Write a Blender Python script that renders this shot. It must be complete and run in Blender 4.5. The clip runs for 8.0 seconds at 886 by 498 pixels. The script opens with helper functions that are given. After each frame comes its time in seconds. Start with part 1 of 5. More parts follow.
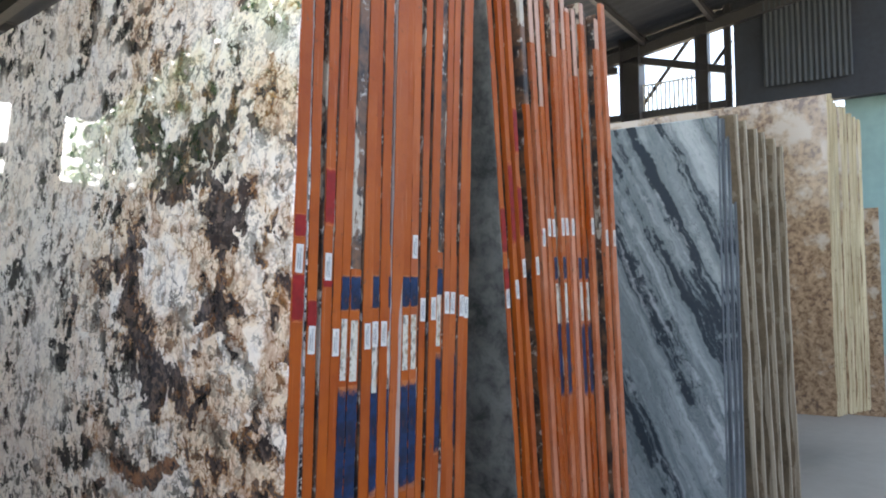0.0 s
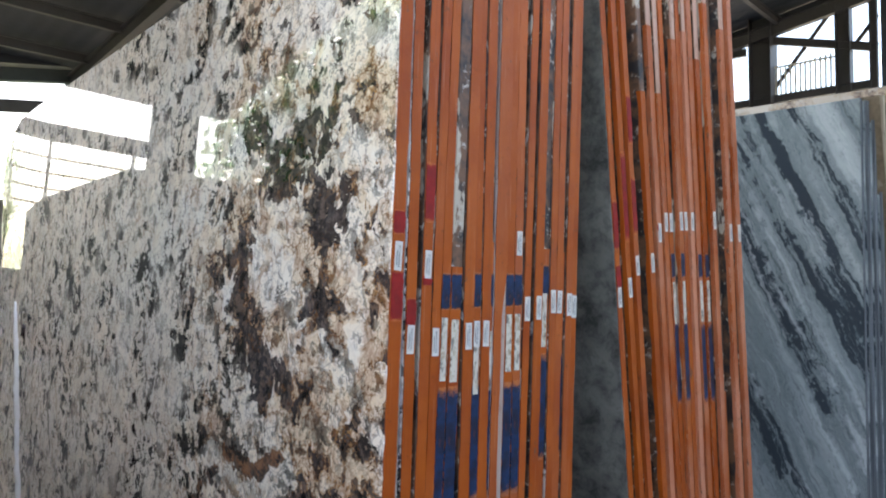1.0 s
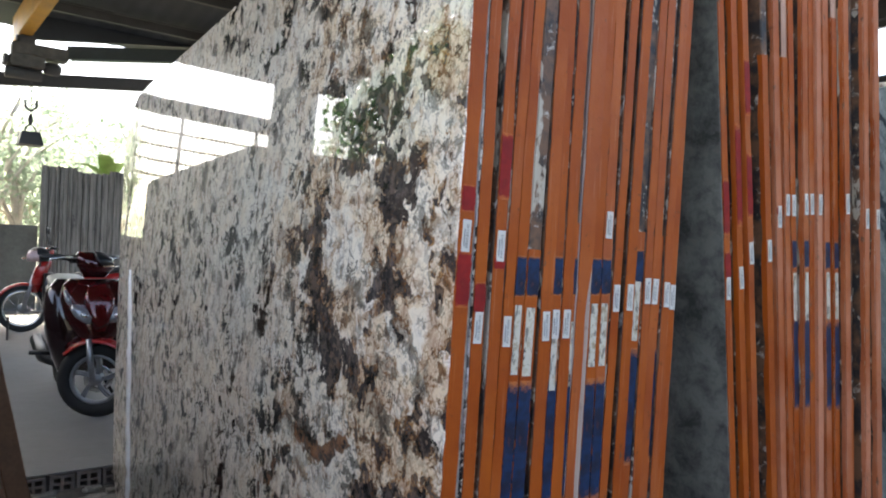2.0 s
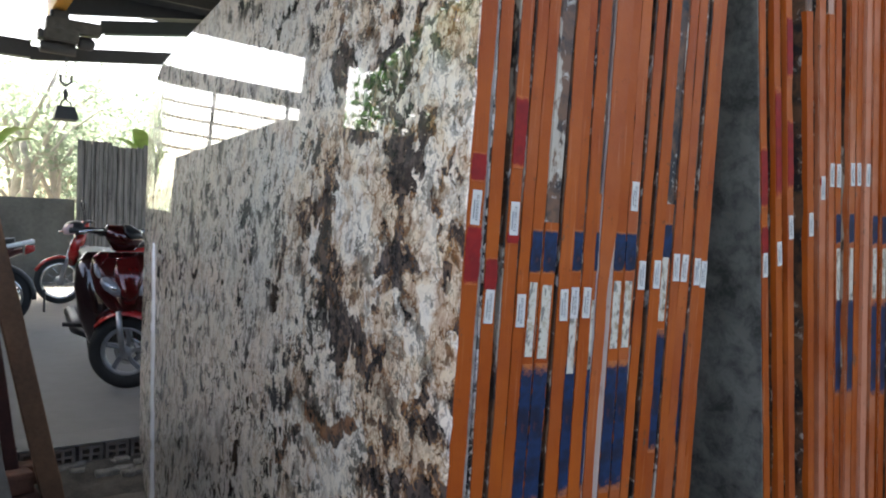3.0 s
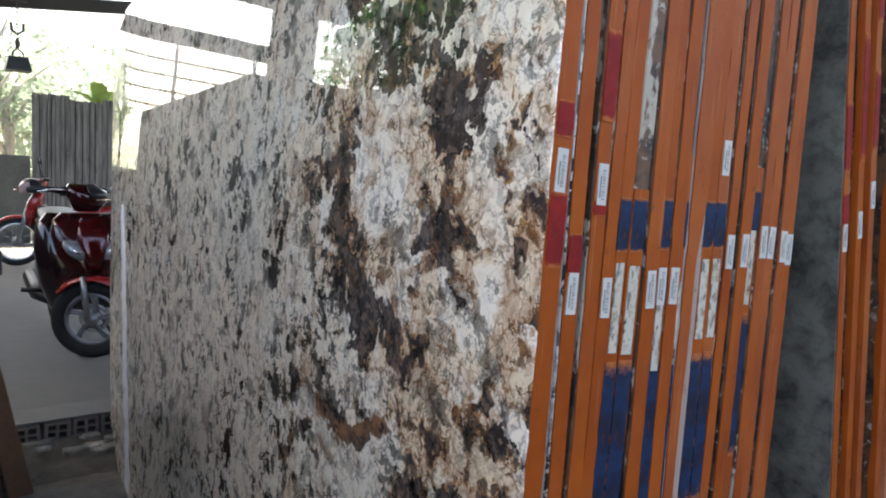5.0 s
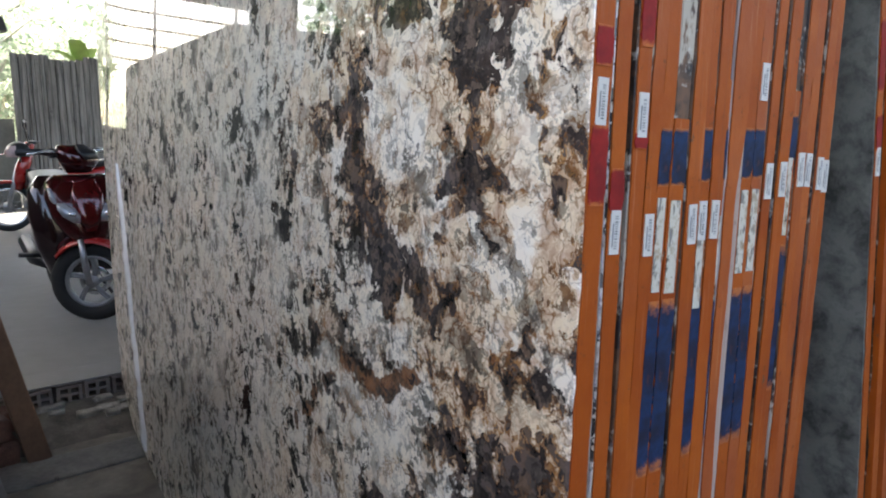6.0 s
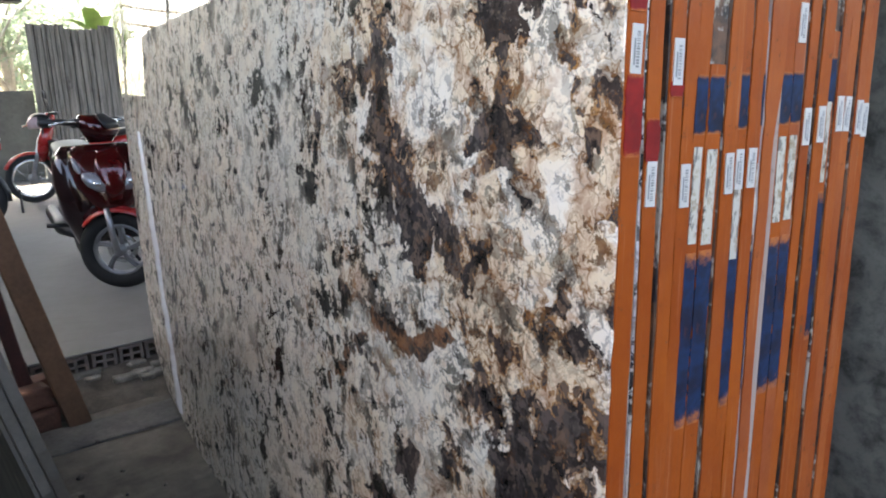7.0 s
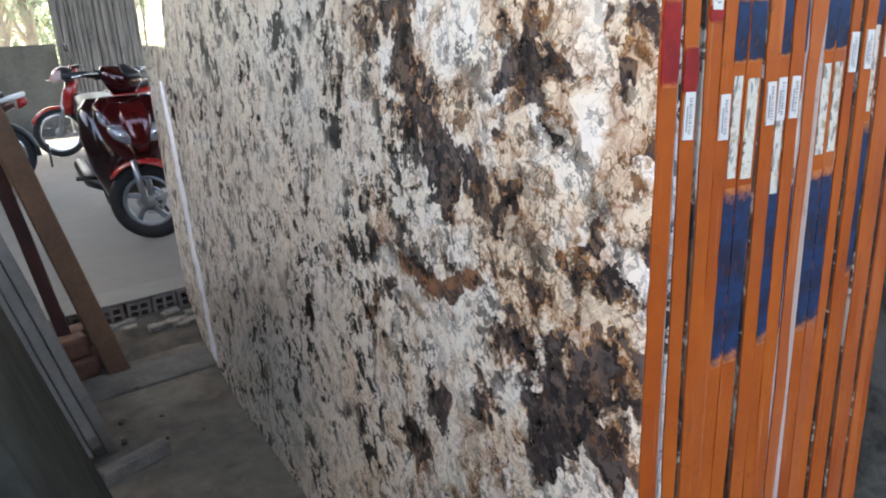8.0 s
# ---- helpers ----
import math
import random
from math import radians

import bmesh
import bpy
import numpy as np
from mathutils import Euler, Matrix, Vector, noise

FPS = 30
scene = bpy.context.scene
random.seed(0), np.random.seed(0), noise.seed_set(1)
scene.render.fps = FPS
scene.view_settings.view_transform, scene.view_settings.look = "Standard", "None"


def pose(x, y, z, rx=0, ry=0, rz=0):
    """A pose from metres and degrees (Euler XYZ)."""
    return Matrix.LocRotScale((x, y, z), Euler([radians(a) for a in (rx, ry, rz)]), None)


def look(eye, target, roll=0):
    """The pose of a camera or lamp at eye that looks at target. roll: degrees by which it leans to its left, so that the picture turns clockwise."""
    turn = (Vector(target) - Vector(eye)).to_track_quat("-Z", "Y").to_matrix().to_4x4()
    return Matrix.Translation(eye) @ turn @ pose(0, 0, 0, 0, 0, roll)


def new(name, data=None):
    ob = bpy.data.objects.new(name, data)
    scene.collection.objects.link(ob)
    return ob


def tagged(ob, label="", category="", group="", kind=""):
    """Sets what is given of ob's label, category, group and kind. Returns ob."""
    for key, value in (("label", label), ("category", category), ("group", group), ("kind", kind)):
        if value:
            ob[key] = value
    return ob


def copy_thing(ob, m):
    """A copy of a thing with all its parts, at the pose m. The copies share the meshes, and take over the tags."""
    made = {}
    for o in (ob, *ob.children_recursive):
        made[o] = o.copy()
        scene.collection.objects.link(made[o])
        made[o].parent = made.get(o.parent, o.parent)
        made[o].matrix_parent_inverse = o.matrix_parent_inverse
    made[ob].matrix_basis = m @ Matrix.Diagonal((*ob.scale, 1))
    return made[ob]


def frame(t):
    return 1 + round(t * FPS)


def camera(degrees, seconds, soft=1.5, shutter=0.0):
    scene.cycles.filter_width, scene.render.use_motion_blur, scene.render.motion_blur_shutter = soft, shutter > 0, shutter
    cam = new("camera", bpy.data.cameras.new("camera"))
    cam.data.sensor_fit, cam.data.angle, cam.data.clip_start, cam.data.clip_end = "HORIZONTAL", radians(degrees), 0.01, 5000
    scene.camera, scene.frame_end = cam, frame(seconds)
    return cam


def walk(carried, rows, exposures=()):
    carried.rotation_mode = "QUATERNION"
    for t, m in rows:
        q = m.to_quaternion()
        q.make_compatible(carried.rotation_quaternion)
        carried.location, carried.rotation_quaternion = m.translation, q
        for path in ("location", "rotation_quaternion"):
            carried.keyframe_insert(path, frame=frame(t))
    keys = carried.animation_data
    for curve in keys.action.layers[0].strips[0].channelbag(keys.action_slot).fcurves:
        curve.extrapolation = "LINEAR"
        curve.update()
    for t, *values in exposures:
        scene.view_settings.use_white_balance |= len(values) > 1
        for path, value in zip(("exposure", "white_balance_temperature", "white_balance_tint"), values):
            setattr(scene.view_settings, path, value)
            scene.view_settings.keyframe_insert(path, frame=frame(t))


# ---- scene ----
cam = camera(63.5, 8.0, soft=2.0)
PATH = [
    (0.0, 0.0003, -0.0002, 1.2005, 93.081, 0.468, -56.302),
    (0.5, 0.0023, -0.0001, 1.2008, 93.088, 0.222, -51.932),
    (1.0, 0.0530, 0.0116, 1.2127, 92.447, -0.173, -47.130),
    (1.5, 0.1052, 0.0229, 1.2216, 91.301, -1.013, -43.188),
    (2.0, 0.1791, 0.0450, 1.2190, 90.612, -1.902, -38.075),
    (2.2, 0.2016, 0.0498, 1.2219, 90.220, -2.058, -35.990),
    (3.3, 0.2650, 0.1173, 1.2181, 87.995, -2.062, -35.634),
    (3.5, 0.2702, 0.1458, 1.2188, 87.912, -1.675, -36.869),
    (4.0, 0.2734, 0.2109, 1.2267, 88.200, -0.812, -37.091),
    (4.5, 0.2779, 0.2729, 1.2268, 87.060, -2.198, -38.268),
    (4.7, 0.2782, 0.2958, 1.2259, 86.374, -2.391, -38.263),
    (5.8, 0.2664, 0.3730, 1.2165, 82.076, -0.559, -38.508),
    (6.0, 0.2679, 0.3843, 1.2169, 81.036, 0.227, -38.885),
    (6.5, 0.2641, 0.3961, 1.2166, 79.378, 1.617, -37.849),
    (7.0, 0.2613, 0.3983, 1.2148, 77.774, 2.144, -37.573),
    (7.5, 0.2652, 0.4097, 1.2085, 75.531, 3.019, -36.780),
    (8.0, 0.2658, 0.4131, 1.2060, 73.528, 3.763, -35.878),
]
EXPOSURES = [(0.0, 3.1, 7150, 10), (1.5, 2.85, 7100, 9), (3.5, 2.7, 7050, 9), (4.5, 2.75, 7050, 9), (6.5, 3.05, 7150, 10), (8.0, 3.5, 7250, 10)]
walk(cam, [(t, pose(*p)) for t, *p in PATH], EXPOSURES)

# ---- world and sun ----
world = bpy.data.worlds.new("sky")
scene.world = world
world.use_nodes = True
_wn, _wl = world.node_tree.nodes, world.node_tree.links
_sky = _wn.new("ShaderNodeTexSky")
_sky.sky_type = "NISHITA"
_sky.sun_disc = False
_sky.sun_elevation, _sky.sun_rotation = radians(55), radians(330)
_sky.dust_density, _sky.air_density, _sky.ozone_density = 5.0, 1.0, 1.2
_wl.new(_sky.outputs[0], _wn["Background"].inputs[0])
_wn["Background"].inputs[1].default_value = 0.15
sun = new("sun", bpy.data.lights.new("sun", "SUN"))
sun.data.energy, sun.data.angle, sun.data.color = 5.0, radians(12.0), (1.0, 0.96, 0.90)
sun.matrix_world = look((-5, 8.7, 14.3), (0, 0, 0))


# ---- node helpers ----
class Nodes:
    """A thin wrapper that makes node graphs short to write."""

    def __init__(self, name):
        self.mat = bpy.data.materials.new(name)
        self.mat.use_nodes = True
        self.tree = self.mat.node_tree
        self.bsdf = self.tree.nodes["Principled BSDF"]

    def put(self, socket, value):
        if isinstance(value, bpy.types.NodeSocket):
            self.tree.links.new(value, socket)
        elif isinstance(value, (tuple, list)) and len(value) == 3 and socket.type == "RGBA":
            socket.default_value = (*value, 1)
        else:
            socket.default_value = value

    def coords(self, kind="Object", scale=(1, 1, 1), turn=(0, 0, 0), shift=(0, 0, 0)):
        """Texture coordinates, turned first, then scaled and shifted."""
        tc = self.tree.nodes.new("ShaderNodeTexCoord")
        out = tc.outputs[kind]
        if any(turn):
            first = self.tree.nodes.new("ShaderNodeMapping")
            self.tree.links.new(out, first.inputs[0])
            first.inputs["Rotation"].default_value = [radians(a) for a in turn]
            out = first.outputs[0]
        mp = self.tree.nodes.new("ShaderNodeMapping")
        self.tree.links.new(out, mp.inputs[0])
        mp.inputs["Scale"].default_value = scale
        self.put(mp.inputs["Location"], shift)
        return mp.outputs[0]

    def own(self, vec):
        """Coordinates with a shift of their own for each object."""
        a = self.tree.nodes.new("ShaderNodeVectorMath")
        a.operation = "MULTIPLY_ADD"
        self.tree.links.new(self.chance(), a.inputs[0])
        a.inputs[1].default_value = (31, 47, 59)
        self.tree.links.new(vec, a.inputs[2])
        return a.outputs[0]

    def noise(self, vec, scale, detail=4.0, rough=0.55, warp=0.0, color=False):
        n = self.tree.nodes.new("ShaderNodeTexNoise")
        self.tree.links.new(vec, n.inputs["Vector"])
        n.inputs["Scale"].default_value, n.inputs["Detail"].default_value = scale, detail
        n.inputs["Roughness"].default_value, n.inputs["Distortion"].default_value = rough, warp
        return n.outputs[1 if color else 0]

    def cells(self, vec, scale, feature="F1", output="Distance", jitter=1.0):
        n = self.tree.nodes.new("ShaderNodeTexVoronoi")
        n.feature = feature
        self.tree.links.new(vec, n.inputs["Vector"])
        n.inputs["Scale"].default_value, n.inputs["Randomness"].default_value = scale, jitter
        return n.outputs[output]

    def ramp(self, fac, *stops):
        n = self.tree.nodes.new("ShaderNodeValToRGB")
        self.put(n.inputs[0], fac)
        while len(n.color_ramp.elements) < len(stops):
            n.color_ramp.elements.new(0.5)
        for e, (p, c) in zip(n.color_ramp.elements, stops):
            e.position = p
            e.color = (c, c, c, 1) if isinstance(c, (int, float)) else (*c, 1)
        return n.outputs[0]

    def mix(self, fac, a, b, kind="MIX"):
        n = self.tree.nodes.new("ShaderNodeMix")
        n.data_type, n.blend_type = "RGBA", kind
        self.put(n.inputs[0], fac), self.put(n.inputs[6], a), self.put(n.inputs[7], b)
        return n.outputs[2]

    def math(self, op, a, b=0.0, c=0.0):
        n = self.tree.nodes.new("ShaderNodeMath")
        n.operation = op
        self.put(n.inputs[0], a), self.put(n.inputs[1], b), self.put(n.inputs[2], c)
        return n.outputs[0]

    def chance(self):
        return self.tree.nodes.new("ShaderNodeObjectInfo").outputs["Random"]

    def bump(self, height, strength=0.3, distance=0.01):
        n = self.tree.nodes.new("ShaderNodeBump")
        self.put(n.inputs["Height"], height)
        n.inputs["Strength"].default_value, n.inputs["Distance"].default_value = strength, distance
        self.tree.links.new(n.outputs[0], self.bsdf.inputs["Normal"])

    def done(self, color, rough=0.5, metal=0.0, **extra):
        self.put(self.bsdf.inputs["Base Color"], color)
        self.put(self.bsdf.inputs["Roughness"], rough)
        self.put(self.bsdf.inputs["Metallic"], metal)
        for key, value in extra.items():
            self.put(self.bsdf.inputs[key.replace("_", " ")], value)
        return self.mat


def plain(name, color, rough=0.5, metal=0.0, vary=0.12, scale=8.0, bump=0.0, **extra):
    """A worn surface of one colour with blotches and grain."""
    n = Nodes(name)
    v = n.own(n.coords())
    a = n.noise(v, scale, 5)
    b = n.noise(v, scale * 9, 3)
    f = n.ramp(n.math("ADD", n.math("MULTIPLY", a, 0.7), n.math("MULTIPLY", b, 0.3)), (0.3, 0.0), (0.7, 1.0))
    dark = tuple(c * (1 - vary * 2) for c in color)
    light = tuple(min(1, c * (1 + vary)) for c in color)
    if bump:
        n.bump(b, bump, 0.004)
    r = n.math("MULTIPLY_ADD", a, 0.25, rough - 0.12)
    return n.done(n.mix(f, dark, light), r, metal, **extra)


# clots of the front slab's stone: metres along the slab, metres up, size, strength
BLOTS = [
    (0.457, 1.078, 0.039, 1.1), (0.400, 0.994, 0.050, 1.2), (0.265, 1.014, 0.042, 1.1), (0.499, 1.171, 0.038, 1.0),
    (0.640, 1.275, 0.042, 1.0), (0.500, 1.272, 0.040, 1.1), (0.736, 1.170, 0.027, 0.9), (0.217, 1.160, 0.028, 1.2),
    (0.153, 1.190, 0.036, 0.9), (0.022, 1.175, 0.020, 1.2), (0.042, 0.938, 0.026, 1.3), (0.044, 0.814, 0.050, 1.1),
    (0.141, 0.759, 0.046, 1.2), (0.150, 0.676, 0.043, 1.2), (0.048, 0.710, 0.034, 1.0), (0.433, 0.616, 0.046, 0.9),
    (0.293, 0.686, 0.032, 0.9), (0.524, 0.510, 0.037, 0.9), (0.252, 0.805, 0.022, 0.9), (0.651, 0.858, 0.026, 0.9),
    (0.178, 1.330, 0.050, 1.1), (0.480, 1.540, 0.050, 0.8), (0.220, 1.480, 0.070, 0.9), (0.360, 1.430, 0.060, 0.9),
]
PALES = [
    (0.063, 1.142, 0.028), (0.330, 1.200, 0.055), (0.592, 1.073, 0.036), (0.104, 1.255, 0.026), (0.140, 1.000, 0.034),
    (0.418, 0.915, 0.032), (0.354, 0.735, 0.044), (0.224, 0.700, 0.030), (0.056, 1.030, 0.025), (0.300, 1.310, 0.045), (0.570, 0.960, 0.040),
]
RUSTS = [(0.153, 1.190, 0.050), (0.192, 0.903, 0.045), (0.605, 0.660, 0.030), (0.200, 1.250, 0.040), (0.044, 0.840, 0.060), (0.120, 1.020, 0.090), (0.250, 0.950, 0.070), (0.690, 1.060, 0.050), (0.400, 1.130, 0.040)]

ARC = [(0.728, 0.660, 0.018), (0.685, 0.710, 0.016), (0.646, 0.751, 0.017), (0.590, 0.795, 0.016), (0.532, 0.829, 0.017), (0.485, 0.833, 0.016), (0.437, 0.834, 0.018), (0.395, 0.838, 0.016), (0.354, 0.843, 0.018), (0.309, 0.872, 0.015)]


def granite(name, placed=True, shift=(0, 0, 0), gloss=0.004, dim=1.0):
    """Cream granite with dark violet-brown clots, rust stains and black flecks that run upwards."""
    n = Nodes(name)
    v = n.coords(shift=shift)
    lean = n.coords(scale=(1, 0.9, 0.85), turn=(14, 0, 0), shift=shift)
    if not placed:
        v, lean = n.own(v), n.own(lean)
    wob = n.noise(v, 9, 4, 0.6, color=True)
    small = n.noise(v, 38, 3, 0.5, color=True)
    vw = n.mix(0.08, lean, wob, "ADD")
    vc = n.mix(0.035, vw, small, "ADD")
    where = n.mix(0.05, n.mix(0.09, v, wob, "ADD"), small, "ADD")
    sep = n.tree.nodes.new("ShaderNodeSeparateXYZ")
    n.tree.links.new(where, sep.inputs[0])
    join = n.tree.nodes.new("ShaderNodeCombineXYZ")
    n.tree.links.new(sep.outputs[1], join.inputs[1])
    n.tree.links.new(sep.outputs[2], join.inputs[2])
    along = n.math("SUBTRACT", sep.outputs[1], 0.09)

    def spots(rows_, wide=2.5):
        total = None
        for y, z, size, strength in rows_:
            d = n.tree.nodes.new("ShaderNodeVectorMath")
            d.operation = "DISTANCE"
            n.tree.links.new(join.outputs[0], d.inputs[0])
            d.inputs[1].default_value = (0, y + 0.093, z + 0.066)
            g = n.math("MAXIMUM", n.math("MULTIPLY_ADD", d.outputs["Value"], -strength / (size * wide), strength), 0.0)
            g = n.math("MINIMUM", g, strength * 0.75)
            total = g if total is None else n.math("ADD", total, g)
        return total

    def split(socket):
        c = n.tree.nodes.new("ShaderNodeSeparateColor")
        n.tree.links.new(socket, c.inputs[0])
        return c.outputs

    shard, grain = split(n.cells(vc, 30, output="Color")), split(n.cells(vc, 80, output="Color"))
    fibres = n.mix(0.03, n.coords(scale=(1, 0.85, 0.45), turn=(17, 0, 0), shift=shift), small, "ADD")
    fibre = n.noise(fibres if placed else n.own(fibres), 55, 3, 0.5)
    big = n.noise(vw, 4.5, 2, 0.5)
    mid = n.noise(vc, 18, 5, 0.58, 0.6)
    field = n.math("MULTIPLY_ADD", mid, 2.3, -0.66)
    field = n.math("ADD", field, n.math("MULTIPLY_ADD", fibre, 0.85, -0.43))
    field = n.math("ADD", field, n.math("MULTIPLY_ADD", shard[0], 0.26, -0.13))
    field = n.math("ADD", field, n.math("MULTIPLY_ADD", grain[0], 0.14, -0.07))
    if placed:
        field = n.math("ADD", field, n.math("MULTIPLY_ADD", big, 0.40, -0.32))
        field = n.math("MULTIPLY_ADD", n.math("MINIMUM", spots(BLOTS, 1.9), 0.85), 0.74, field)
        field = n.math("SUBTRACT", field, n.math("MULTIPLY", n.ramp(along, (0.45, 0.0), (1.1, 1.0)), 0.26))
        field = n.math("MULTIPLY_ADD", spots([(y, z, s, 1.0) for y, z, s in PALES]), -0.30, field)
    else:
        field = n.math("ADD", field, n.math("MULTIPLY_ADD", big, 0.9, -0.45))
    # pale body: white, cream and sandy grains
    cool = n.ramp(n.math("MULTIPLY_ADD", shard[1], 0.20, n.noise(vc, 8, 5, 0.6)), (0.50, 0), (0.78, 1))
    base = n.mix(cool, (0.94, 0.83, 0.68), (0.95, 0.89, 0.80))
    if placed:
        # base turns greyer in patches towards the far end
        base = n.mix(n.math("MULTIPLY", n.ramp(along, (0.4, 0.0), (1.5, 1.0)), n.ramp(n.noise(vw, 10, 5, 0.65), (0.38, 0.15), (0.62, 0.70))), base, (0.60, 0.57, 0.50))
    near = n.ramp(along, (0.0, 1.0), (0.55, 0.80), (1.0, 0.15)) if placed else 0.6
    warm = n.math("ADD", n.noise(vc, 7.5, 6, 0.65), n.math("MULTIPLY_ADD", shard[2], 0.16, -0.08))
    if placed:
        warm = n.math("MULTIPLY_ADD", spots([(y, z, s, 1.0) for y, z, s in RUSTS]), 0.10, warm)
    amber = n.math("MULTIPLY", n.ramp(warm, (0.47, 0.0), (0.57, 1.0)), near)
    tint = n.mix(n.ramp(n.noise(vc, 24, 5, 0.7), (0.44, 0.0), (0.60, 1.0)), (0.80, 0.63, 0.42), (0.38, 0.165, 0.05))
    base = n.mix(n.math("MULTIPLY", amber, 0.72), base, tint)
    base = n.mix(n.math("MULTIPLY", n.ramp(fibre, (0.58, 0.0), (0.68, 1.0)), 0.14), base, (0.42, 0.35, 0.28))
    for scale, wide, much in ((13, 0.035, 1.0), (27, 0.055, 1.0), (50, 0.08, 0.8)):
        vein = n.ramp(n.cells(vc, scale, "DISTANCE_TO_EDGE"), (0.0, 1.0), (wide, 0.0))
        vein = n.math("MULTIPLY", vein, n.ramp(n.noise(vw, 14 + 0.2 * scale, 3), (0.43, 0.0), (0.57, much)))
        base = n.mix(n.math("MULTIPLY", vein, n.math("MULTIPLY_ADD", amber, 0.5, 0.5)), base, n.mix(n.ramp(warm, (0.45, 0.0), (0.58, 1.0)), (0.10, 0.085, 0.075), (0.24, 0.095, 0.028)))
    # rust round the clots
    rust = n.ramp(field, (0.54, 0.0), (0.60, 0.85), (0.68, 0.85), (0.76, 0.0))
    rust = n.math("MULTIPLY", rust, n.math("MULTIPLY", n.ramp(warm, (0.42, 0.0), (0.54, 1.0)), n.math("MULTIPLY_ADD", near, 0.7, 0.3) if placed else 1.0))
    col = n.mix(rust, base, n.mix(grain[1], (0.15, 0.05, 0.012), (0.44, 0.21, 0.065)))
    if placed:
        arc = n.math("MULTIPLY_ADD", n.math("MULTIPLY_ADD", fibre, 0.8, mid), 0.6, spots([(y, z, s, 0.8) for y, z, s in ARC]))
        arc = n.math("MULTIPLY", n.ramp(arc, (0.93, 0.0), (1.00, 0.92)), n.ramp(spots([(y, z, s, 1.0) for y, z, s in ARC]), (0.20, 0.0), (0.42, 1.0)))
        col = n.mix(arc, col, n.mix(n.ramp(n.noise(vc, 30, 4, 0.7), (0.40, 0.0), (0.60, 1.0)), (0.035, 0.015, 0.009), (0.27, 0.105, 0.033)))
    # clots
    dark = n.ramp(field, (0.67, 0.0), (0.69, 1.0))
    tone = n.math("MULTIPLY_ADD", grain[2], 0.16, n.math("MULTIPLY_ADD", fibre, 0.4, n.noise(vc, 20, 6, 0.7)))
    tone = n.mix(n.ramp(tone, (0.60, 0.0), (1.02, 1.0)), (0.003, 0.003, 0.004), (0.070, 0.055, 0.056))
    tone = n.mix(n.ramp(n.noise(vw, 11, 4, 0.6), (0.50, 0.0), (0.68, 0.5)), tone, (0.075, 0.034, 0.020))
    flake = n.math("MULTIPLY", n.ramp(n.math("MULTIPLY_ADD", fibre, 0.7, n.math("MULTIPLY", grain[1], 0.35)), (0.53, 0.0), (0.60, 1.0)), 0.58)
    tone = n.mix(flake, tone, n.mix(shard[1], (0.15, 0.125, 0.12), (0.25, 0.16, 0.105)))
    col = n.mix(n.math("MULTIPLY", dark, 0.98), col, tone)
    # black flecks that slant, denser away from the near end
    many = n.ramp(along, (0.0, 0.62), (0.7, 1.0)) if placed else 0.6
    patch = n.math("MULTIPLY", n.ramp(n.noise(v, 6, 3), (0.38, 0.30), (0.56, 1.0)), many)
    warp = n.noise(v, 30, 4, 0.7, color=True)
    for turn, scale, lo, ink in ((30, 19, 0.59, (0.005, 0.005, 0.005)), (22, 33, 0.585, (0.008, 0.007, 0.007)), (34, 54, 0.60, (0.025, 0.02, 0.018))):
        fw = n.mix(0.06, n.coords(scale=(1, 0.75, 0.75), turn=(turn, 0, 0), shift=shift), warp, "ADD")
        fw = fw if placed else n.own(fw)
        f1 = n.ramp(n.noise(fw, scale, 2, 0.5, 0.3), (lo, 0.0), (lo + 0.018, 1.0))
        col = n.mix(n.math("MULTIPLY", f1, n.math("MULTIPLY", patch, 0.95)), col, ink)
    if placed:
        # brown flakes round the near end
        fw = n.mix(0.06, n.coords(scale=(1, 0.8, 0.9), turn=(18, 0, 0), shift=shift), warp, "ADD")
        f1 = n.ramp(n.noise(fw, 36, 4, 0.65, 0.4), (0.59, 0.0), (0.615, 1.0))
        f1 = n.math("MULTIPLY", f1, n.math("MULTIPLY", near, n.ramp(warm, (0.44, 0.0), (0.55, 0.9))))
        col = n.mix(f1, col, n.mix(grain[0], (0.055, 0.024, 0.012), (0.24, 0.105, 0.035)))
    if dim < 1:
        col = n.mix(1.0, col, (dim, dim * 0.95, dim * 0.88), "MULTIPLY")
    return n.done(col, n.math("MULTIPLY_ADD", mid, 0.02, gloss), 0.0, IOR=1.6, Coat_Weight=0.18, Coat_Roughness=0.28)


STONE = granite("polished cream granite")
STONE_NEXT = granite("polished cream granite of the next slab", shift=(0, 0.9, 0.4))
_n = Nodes("raw sawn granite end")
_v = _n.own(_n.coords())
_w = _n.mix(0.03, _v, _n.noise(_v, 40, 3, color=True), "ADD")
_f = _n.noise(_n.own(_n.coords(scale=(1, 1, 0.45))), 11, 5, 0.65)
_c = _n.mix(_n.ramp(_n.noise(_w, 15, 5, 0.65), (0.42, 0.0), (0.58, 1.0)), (0.010, 0.008, 0.008), (0.13, 0.062, 0.030))
_c = _n.mix(_n.ramp(_f, (0.575, 0.0), (0.60, 0.9)), _c, (0.42, 0.36, 0.28))
_c = _n.mix(_n.ramp(_n.noise(_w, 42, 4), (0.60, 0.0), (0.68, 0.7)), _c, (0.50, 0.46, 0.40))
RAW = _n.done(_c, 0.6)
_n = Nodes("sawn grey granite back")
_v = _n.coords()
_w = _n.mix(0.05, _v, _n.noise(_v, 14, 4, color=True), "ADD")
